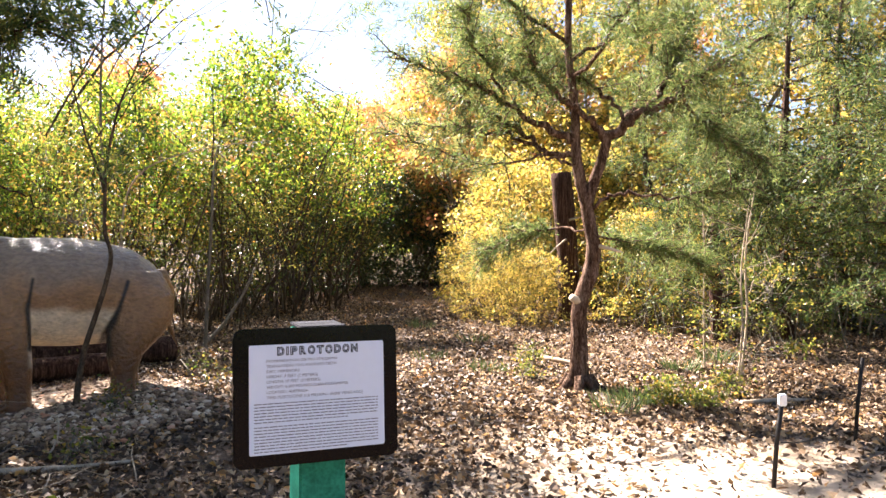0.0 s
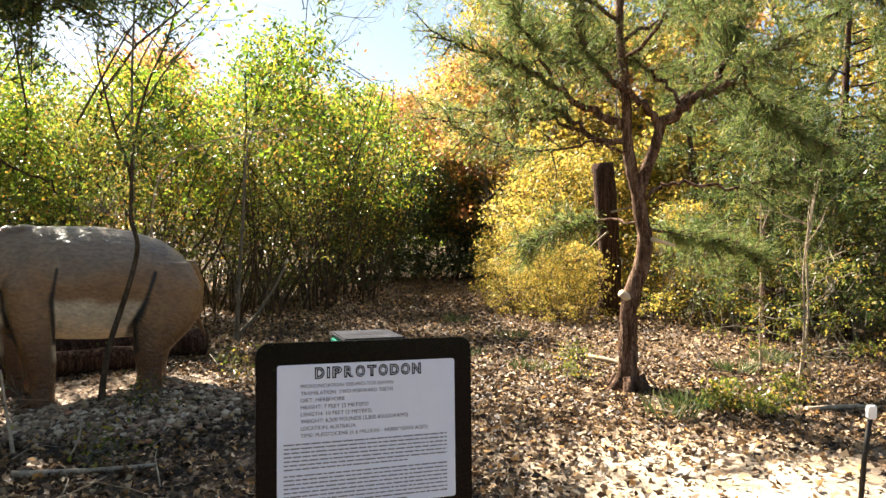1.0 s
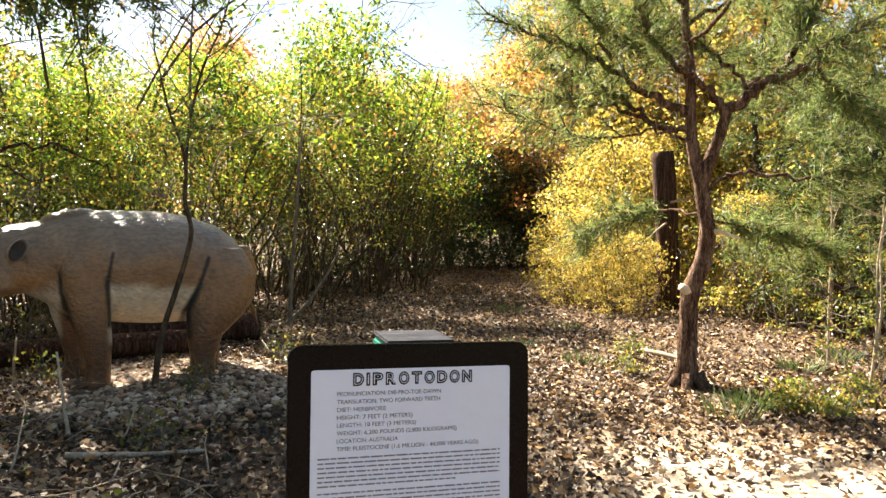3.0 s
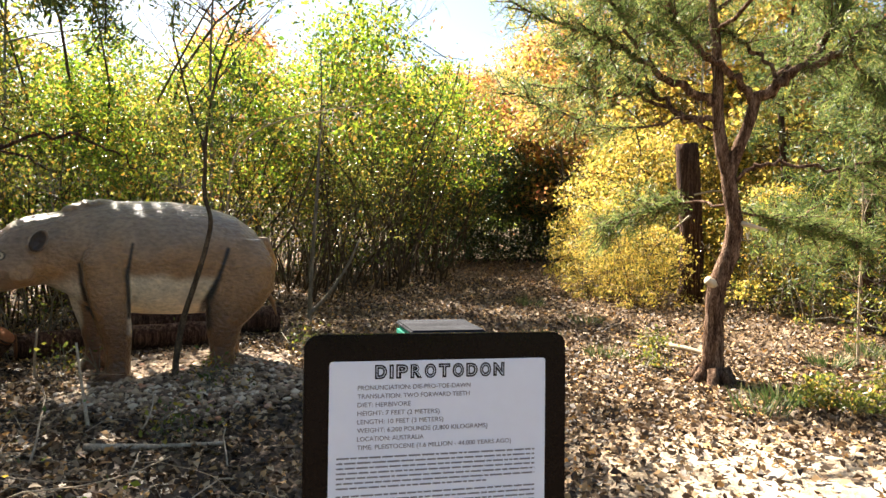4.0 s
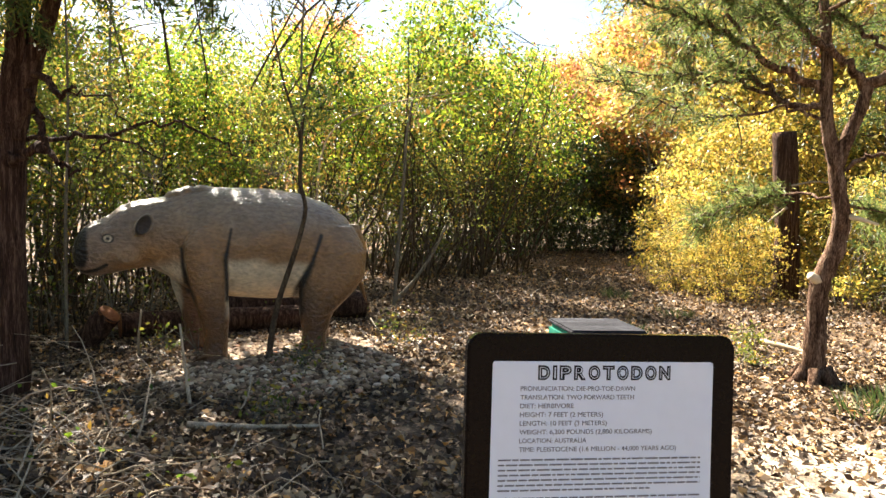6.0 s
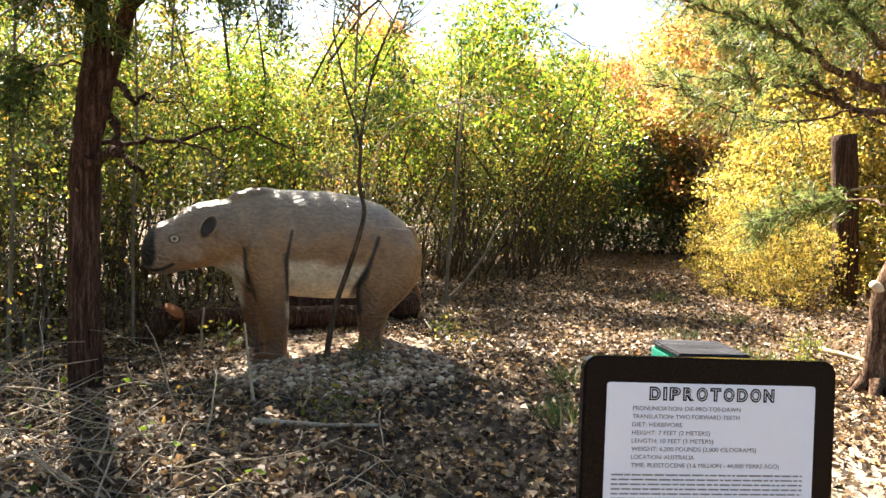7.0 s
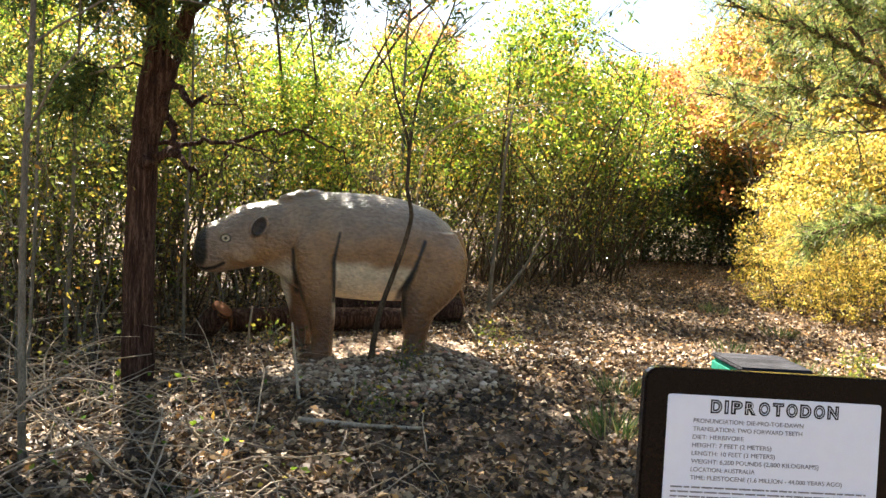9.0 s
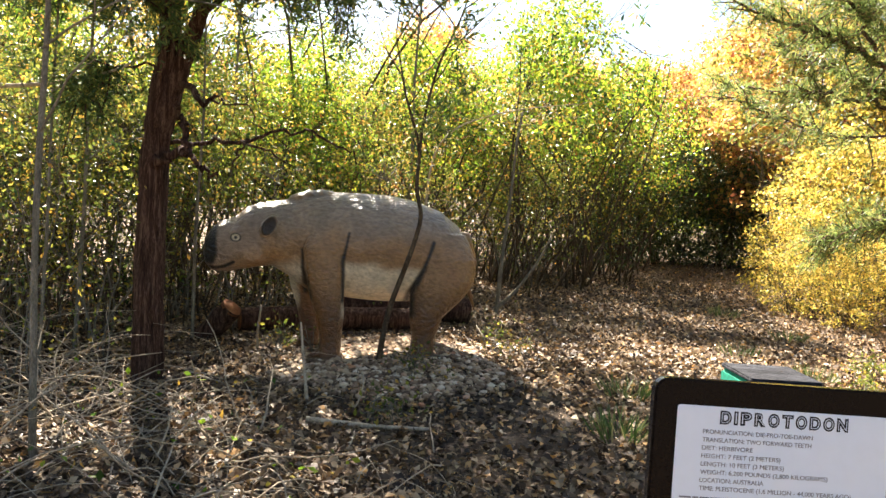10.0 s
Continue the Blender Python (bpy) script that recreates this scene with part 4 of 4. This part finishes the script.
def build_statue():
    bm = bmesh.new()

    def loft(sections, n=24):
        rings = []
        for c, u, v in sections:
            rings.append([bm.verts.new(Vector(c) + Vector(u) * math.cos(6.28319 * k / n) + Vector(v) * math.sin(6.28319 * k / n)) for k in range(n)])
        for a, b in zip(rings, rings[1:]):
            for k in range(n):
                bm.faces.new((a[k], a[(k + 1) % n], b[(k + 1) % n], b[k]))
        bm.faces.new(rings[0][::-1]), bm.faces.new(rings[-1])
    # trunk, neck and head: place along the body, top, bottom, half width
    rows = ((-0.6, 0.93, 0.8, 0.07), (-0.57, 1.06, 0.7, 0.22), (-0.46, 1.27, 0.6, 0.33), (-0.29, 1.385, 0.57, 0.38), (-0.03, 1.465, 0.56, 0.41), (0.22, 1.495, 0.555, 0.42), (0.47, 1.495, 0.57, 0.41), (0.72, 1.49, 0.6, 0.36),
            (0.86, 1.475, 0.63, 0.31), (0.98, 1.445, 0.7, 0.27), (1.05, 1.41, 0.755, 0.245), (1.19, 1.38, 0.825, 0.22), (1.3, 1.362, 0.81, 0.21), (1.42, 1.315, 0.785, 0.195), (1.5, 1.24, 0.768, 0.18), (1.57, 1.205, 0.752, 0.165), (1.64, 1.178, 0.752, 0.148), (1.7, 1.125, 0.768, 0.122), (1.746, 1.06, 0.82, 0.085), (1.772, 0.97, 0.9, 0.03))
    loft([((x, 0, (t + b) / 2), (0, w, 0), (0, 0, (t - b) / 2)) for x, t, b, w in rows])
    for sy in (1, -1):
        dx = 0.0 if sy > 0 else 0.14
        loft([((x + dx, sy * y, z), (a, 0, 0), (0, b, 0)) for x, y, z, a, b in ((0.75, 0.2, 1.24, 0.11, 0.09), (0.755, 0.29, 1.02, 0.185, 0.13), (0.735, 0.32, 0.8, 0.17, 0.13), (0.72, 0.325, 0.63, 0.148, 0.125), (0.68, 0.32, 0.45, 0.12, 0.115), (0.66, 0.31, 0.26, 0.092, 0.1), (0.668, 0.31, 0.14, 0.1, 0.105), (0.69, 0.31, 0.0, 0.12, 0.115))], 18)
        dx = 0.0 if sy > 0 else -0.16
        loft([((x + dx, sy * y, z), (a, 0, 0), (0, b, 0)) for x, y, z, a, b in ((-0.34, 0.22, 1.2, 0.15, 0.1), (-0.34, 0.3, 0.98, 0.255, 0.14), (-0.3, 0.32, 0.78, 0.275, 0.14), (-0.24, 0.32, 0.64, 0.235, 0.13), (-0.16, 0.315, 0.48, 0.15, 0.115), (-0.148, 0.31, 0.3, 0.105, 0.1), (-0.145, 0.31, 0.16, 0.108, 0.105), (-0.12, 0.31, 0.0, 0.13, 0.115))], 18)
        # ears: cupped, tilted back, standing out from the head
        e = Vector((1.235, sy * 0.24, 1.17))
        u, v = Vector((0.051, 0, 0.03)), Vector((-0.047, 0, 0.08))
        loft([(e + Vector((0.02, -sy * 0.07, -0.02)), u * 0.9, v * 0.8), (e, u, v), (e + Vector((-0.01, sy * 0.045, 0.01)), u * 1.05, v * 1.05), (e + Vector((-0.015, sy * 0.07, 0.015)), u * 0.95, v * 0.95), (e + Vector((-0.01, sy * 0.045, 0.01)), u * 0.6, v * 0.65)], 16)
        # brow over the eye, and cheek
        loft([((1.46, sy * 0.12, 1.12), (0.1, 0, -0.02), (0, 0, 0.06)), ((1.49, sy * 0.175, 1.105), (0.06, 0, -0.015), (0, 0, 0.03))], 12)
        loft([((1.36, sy * 0.12, 0.92), (0.14, 0, 0), (0, 0, 0.1)), ((1.36, sy * 0.2, 0.93), (0.08, 0, 0), (0, 0, 0.06))], 12)
        for fx, fy in ((0.8, 0.25), (0.81, 0.31), (0.8, 0.37), (0.01, 0.25), (0.02, 0.31), (0.01, 0.37)):      # claws
            g = dx if fx < 0.5 else (0.0 if sy > 0 else 0.14)
            loft([((fx - 0.06 + g, sy * fy, 0.15), (0, 0.022, 0), (0, 0, 0.025)), ((fx + g, sy * fy, 0.13), (0, 0.02, 0), (0, 0, 0.02)), ((fx + 0.05 + g, sy * fy, 0.1), (0, 0.006, 0), (0, 0, 0.006))], 8)
    loft([((-0.55, 0, 0.8), (0, 0.06, 0), (0.05, 0, 0.03)), ((-0.63, 0, 0.66), (0, 0.04, 0), (0.035, 0, 0.02)), ((-0.69, 0, 0.5), (0, 0.012, 0), (0.012, 0, 0.01))], 10)
    for x, z, h in ((0.98, 1.44, 0.03), (0.9, 1.465, 0.034), (0.8, 1.48, 0.028)):       # rough crest of hair over the shoulders
        loft([((x - 0.1, 0, z - 0.02), (0, 0.1, 0), (0, 0, 0.04)), ((x, 0, z), (0, 0.13, 0), (0, 0, h)), ((x + 0.09, 0, z - 0.04), (0, 0.07, 0), (0, 0, 0.03))], 10)
    rough = bpy.data.meshes.new("rough")
    bm.to_mesh(rough)
    bm.free()
    tmp = bpy.data.objects.new("rough", rough)
    scene.collection.objects.link(tmp)
    mod = tmp.modifiers.new("remesh", "REMESH")
    mod.mode, mod.voxel_size = "VOXEL", 0.0085
    sm = tmp.modifiers.new("smooth", "SMOOTH")
    sm.factor, sm.iterations = 0.5, 14
    me = bpy.data.meshes.new_from_object(tmp.evaluated_get(bpy.context.evaluated_depsgraph_get()))
    bpy.data.objects.remove(tmp)
    me.name = "animal_statue"
    me.polygons.foreach_set("use_smooth", [True] * len(me.polygons))
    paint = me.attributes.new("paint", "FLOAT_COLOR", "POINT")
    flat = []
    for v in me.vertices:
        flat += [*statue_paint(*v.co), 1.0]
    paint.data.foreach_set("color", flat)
    m, n, l, b = material("painted_fibreglass")
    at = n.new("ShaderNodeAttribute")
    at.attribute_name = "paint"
    hair = noise_tex(n, l, 42, 6, "Object", (0.55, 1.0, 0.9))
    blot = noise_tex(n, l, 7, 5)
    worn = ramp(n, [(0.3, (0.72, 0.72, 0.74)), (0.7, (1.2, 1.16, 1.1))])
    hr = ramp(n, [(0.3, (0.62, 0.6, 0.58)), (0.64, (1.12, 1.1, 1.06))])
    l.new(hair.outputs[0], hr.inputs[0]), l.new(blot.outputs[0], worn.inputs[0])
    one, two = n.new("ShaderNodeMix"), n.new("ShaderNodeMix")
    for k, f in ((one, 0.8), (two, 0.8)):
        k.data_type, k.blend_type = "RGBA", "MULTIPLY"
        k.inputs[0].default_value = f
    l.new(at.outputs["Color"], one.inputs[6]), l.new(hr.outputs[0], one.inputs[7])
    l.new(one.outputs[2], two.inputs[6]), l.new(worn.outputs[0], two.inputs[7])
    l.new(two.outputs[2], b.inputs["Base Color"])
    b.inputs["Roughness"].default_value = 0.34
    bumped(n, l, b, hair.outputs[0], 1.0, 0.022)
    me.materials.clear()
    me.materials.append(m)
    me.transform(Matrix.Diagonal((0.975, 1, 1, 1)))
    ob = tagged(new("animal_statue", me), "life-size painted fibreglass statue of a stocky extinct marsupial", "statue")
    ob.matrix_basis = pose(-3.06, 6.71, 0, 0, 0, -146)


build_statue()


# ---- gravel, log, stakes, brush, plants ----
def gravel():
    r = np.random.default_rng(15)
    proto = []
    bm = bmesh.new()
    bmesh.ops.create_icosphere(bm, subdivisions=1, radius=1)
    base = np.array([v.co for v in bm.verts])
    faces = np.array([[v.index for v in f.verts] for f in bm.faces])
    bm.free()
    v, f = [], []
    for i in range(5600):
        a, q = r.uniform(0, 6.283), math.sqrt(r.random())
        k = 1 + 0.45 * noise.noise((math.cos(a) * 1.7, math.sin(a) * 1.7, 4.0)) + 0.12 * r.normal()
        x, y = -3.0 + math.cos(a) * q * k * 0.85, 6.4 + math.sin(a) * q * k * 1.15
        s = 0.012 + 0.03 * r.random() ** 1.5
        b = base * (1 + r.normal(size=(12, 1)) * 0.12) * s * r.uniform(0.6, 1.2, 3) * (1, 1, 0.7)
        t = r.uniform(0, 6.283)
        rot = np.array([[math.cos(t), -math.sin(t), 0], [math.sin(t), math.cos(t), 0], [0, 0, 1]])
        f.append(faces + 12 * i)
        v.append(b @ rot.T + (x, y, ground_z(x, y) + s * 0.3 + 0.012))
    me = bpy.data.meshes.new("gravel")
    me.from_pydata(np.concatenate(v).tolist(), [], np.concatenate(f).tolist())
    m, n, l, b = material("gravel_stone")
    g = n.new("ShaderNodeNewGeometry")
    c = ramp(n, [(0.0, (0.09, 0.05, 0.028)), (0.4, (0.26, 0.165, 0.095)), (0.75, (0.46, 0.33, 0.2)), (0.93, (0.62, 0.5, 0.36)), (1.0, (0.45, 0.18, 0.08))])
    l.new(g.outputs["Random Per Island"], c.inputs[0]), l.new(c.outputs[0], b.inputs["Base Color"])
    b.inputs["Roughness"].default_value = 0.85
    bumped(n, l, b, noise_tex(n, l, 60, 4).outputs[0], 0.4, 0.006)
    me.materials.append(m)
    tagged(new("gravel", me), "low bank of pale tan and reddish gravel", "gravel", kind="stuff")


gravel()


def log(name, a, b, r, label, bark=CEDAR_BARK, cut=CUT_WOOD):
    root = tagged(new(name), label, "log")
    w = Shape()
    line = smooth_line([a, tuple((p + q) / 2 + 0.01 for p, q in zip(a, b)), b], 6)
    w.tube(line, [r * rng.uniform(0.92, 1.06) for _ in line], 14, 0.06, caps=False)
    part("bark", w.mesh("bark", [bark]), root)
    for p, q in ((line[0], line[1]), (line[-1], line[-2])):
        w = Shape()
        d = (p - q).normalized()
        w.tube([p - d * 0.03, p + d * 0.004], [r * 0.93, r * 0.9], 14)
        part("cut_end", w.mesh("cut_end", [cut]), root, "reddish sawn end")
    return root


log("log", (-4.95, 6.95, 0.13), (-3.55, 8.3, 0.12), 0.13, "fallen log with peeling reddish bark behind the statue")
log("log", (-4.9, 8.35, 0.15), (-3.3, 9.3, 0.14), 0.15, "dark fallen log lying in the leaves")
log("stump", (-5.05, 6.45, -0.05), (-4.72, 6.5, 0.33), 0.11, "leaning cut stump with a reddish sawn top")

STEEL = plain("dark_steel", (0.03, 0.028, 0.026), 0.6, 40, 0.4, 0.3, 0.6)
WHITE_CAP = plain("white_plastic", (0.75, 0.76, 0.78), 0.4, 30, 0.05, 0.05)


def stake(x, y, h, lean, label, cap=True):
    root = tagged(new("fence_stake"), label, "stake")
    w = Shape()
    w.tube([(0, 0, -0.25), (lean * 0.5, 0, h * 0.5), (lean, 0, h)], [0.014, 0.014, 0.014], 8)
    part("rod", w.mesh("rod", [STEEL]), root)
    if cap:
        part("cap", box(0.045, 0.04, 0.07, (lean, 0, h - 0.01), 0.006, "cap", [WHITE_CAP]), root, "white plastic cap")
    for z in (0.3, 0.55):
        w = Shape()
        w.tube([(lean * z / h - 0.02, 0.016, z), (lean * z / h + 0.02, 0.016, z)], [0.01, 0.01], 6)
        part("clip", w.mesh("clip", [STEEL]), root)
    root.matrix_basis = pose(x, y, ground_z(x, y))
    return root


stake(1.94, 4.48, 0.53, 0.06, "dark steel fence stake with a white cap")
stake(3.05, 5.66, 0.62, 0.06, "thin rusty fence stake beside the clearing", False)
w = Shape()
w.tube(smooth_line([(1.97, 4.5, 0.3), (2.5, 5.05, 0.2), (3.08, 5.68, 0.33)], 6), [0.004] * 13, 5)
tagged(new("wire", w.mesh("wire", [STEEL])), "slack thin wire between two stakes", "wire")


def brush():
    """Dry vines and twigs, arching over the ground beside the cedar."""
    global rng
    rng = np.random.default_rng(91)
    for k, (x, y, n, s) in enumerate(((-2.9, 3.5, 44, 1.0), (-3.7, 3.9, 50, 1.1), (-4.4, 3.9, 48, 1.2), (-2.2, 3.8, 26, 0.8), (-5.2, 4.5, 55, 1.3), (-3.3, 2.9, 40, 1.0), (-3.4, 4.6, 18, 0.8))):
        w = Shape()
        leaves = []
        for _ in range(n):
            a = rng.uniform(0, 6.283)
            st = Vector((x + rng.normal() * 0.4, y + rng.normal() * 0.35, 0))
            st.z = ground_z(st.x, st.y)
            ln = s * rng.uniform(0.5, 1.5)
            d = Vector((math.cos(a), math.sin(a), rng.uniform(0.1, 1.1)))
            pts = wander(st, d, ln, 7, 0.14, -0.13)
            pts = [Vector((p.x, p.y, max(p.z, ground_z(p.x, p.y) + 0.01))) for p in pts]
            r0 = 0.0025 + 0.006 * rng.random() ** 2
            w.tube(pts, taper(8, r0, r0 * 0.4), 4)
            if rng.random() < 0.14:
                leaves += [tuple(p + Vector(rng.normal(size=3)) * 0.04) for p in pts[3:]]
        root = tagged(new("brush_pile"), "tangle of dry pale vines and twigs on the ground", "brush", "brush piles")
        tagged(part("brushwood", w.mesh("brushwood", [DEAD_WOOD]), root), kind="stuff")
        if leaves:
            part("foliage", leaf_mesh("foliage", leaves, 0.04, 0.024, GREEN_LEAF, seed=k), root, "few small green leaves")


brush()


def stick(a, b, r, label="dry fallen branch lying on leaves", sag=0.03):
    w = Shape()
    mid = tuple((p + q) / 2 + sag * rng.uniform(-1, 1) for p, q in zip(a, b))
    pts = smooth_line([a, mid, b], 5)
    w.tube([Vector((p.x, p.y, p.z + ground_z(p.x, p.y))) for p in pts], taper(len(pts), r, r * 0.5), 7, 0.12)
    tagged(new("fallen_branch", w.mesh("fallen_branch", [DEAD_WOOD])), label, "branch")


stick((-2.75, 4.62, 0.03), (-2.0, 4.95, 0.02), 0.022)
stick((-3.0, 5.05, 0.0), (-3.12, 5.1, 0.55), 0.014, "broken dry stick standing in the leaves")
stick((0.75, 8.1, 0.03), (1.25, 8.0, 0.02), 0.03)
stick((1.15, 9.4, 0.04), (1.6, 8.9, 0.03), 0.035)
stick((2.7, 6.9, 0.03), (3.5, 7.2, 0.02), 0.03)
stick((-4.28, 6.3, 0), (-4.26, 6.3, 0.42), 0.016, "short cut stem standing behind the gravel")


def tuft(x, y, n, h, label, seed, mat=GRASS, wide=0.2):
    r = np.random.default_rng(seed)
    q = np.sqrt(r.random(n)) * wide
    a = r.uniform(0, 6.283, n)
    out = np.stack([np.cos(a), np.sin(a)], 1)
    ln = h * r.uniform(0.5, 1.1, n)
    lean = r.uniform(0.2, 0.8, n)
    c = np.column_stack([x + out[:, 0] * (q + lean * ln * 0.4), y + out[:, 1] * (q + lean * ln * 0.4), np.zeros(n)])
    c[:, 2] = ground_z(x, y) + ln * 0.38
    along = np.column_stack([out * lean[:, None], np.ones(n)]) * 2
    me = leaf_mesh("grass_tuft", c, h, h * 0.045, mat, along=along, fold=0.1, vary=0.4, seed=seed)
    tagged(new("grass_tuft", me), label, "grass", "grass tufts")


for i, (x, y, n, h) in enumerate(((-1.05, 6.7, 90, 0.2), (-0.9, 5.5, 90, 0.24), (1.75, 6.9, 130, 0.22), (1.45, 6.5, 70, 0.22), (2.3, 6.9, 80, 0.18), (-0.2, 9.5, 70, 0.16), (0.5, 8.6, 90, 0.18), (2.7, 8.7, 120, 0.2), (-0.4, 12.8, 90, 0.2), (0.4, 11.0, 90, 0.18), (3.3, 9.4, 120, 0.22))):
    tuft(x, y, n, h, "small tuft of green grass in fallen leaves", 200 + i)


def herb(x, y, h, n, seed, label="low green weed growing in the leaves", mat=OLIVE_LEAF):
    ob = shrub("small_plant", h, h * 0.7, 6, mat, GREY_BARK, n, 0.035, seed, 0.2, 20, label, "plant", 0.004, 0.5, 0.07)
    place(ob, [(x, y, 0, 1)])


for i, (x, y, h, n) in enumerate(((1.95, 6.75, 0.28, 700), (2.25, 6.6, 0.22, 500), (2.75, 7.3, 0.25, 500), (-2.6, 5.95, 0.35, 120), (-3.75, 6.1, 0.4, 110), (-2.25, 7.3, 0.4, 160), (3.15, 8.2, 1.3, 1000), (3.7, 8.9, 1.2, 900), (-2.35, 4.9, 0.25, 150), (0.9, 8.1, 0.2, 250), (1.0, 9.0, 0.25, 300))):
    herb(x, y, h, n, 300 + i)
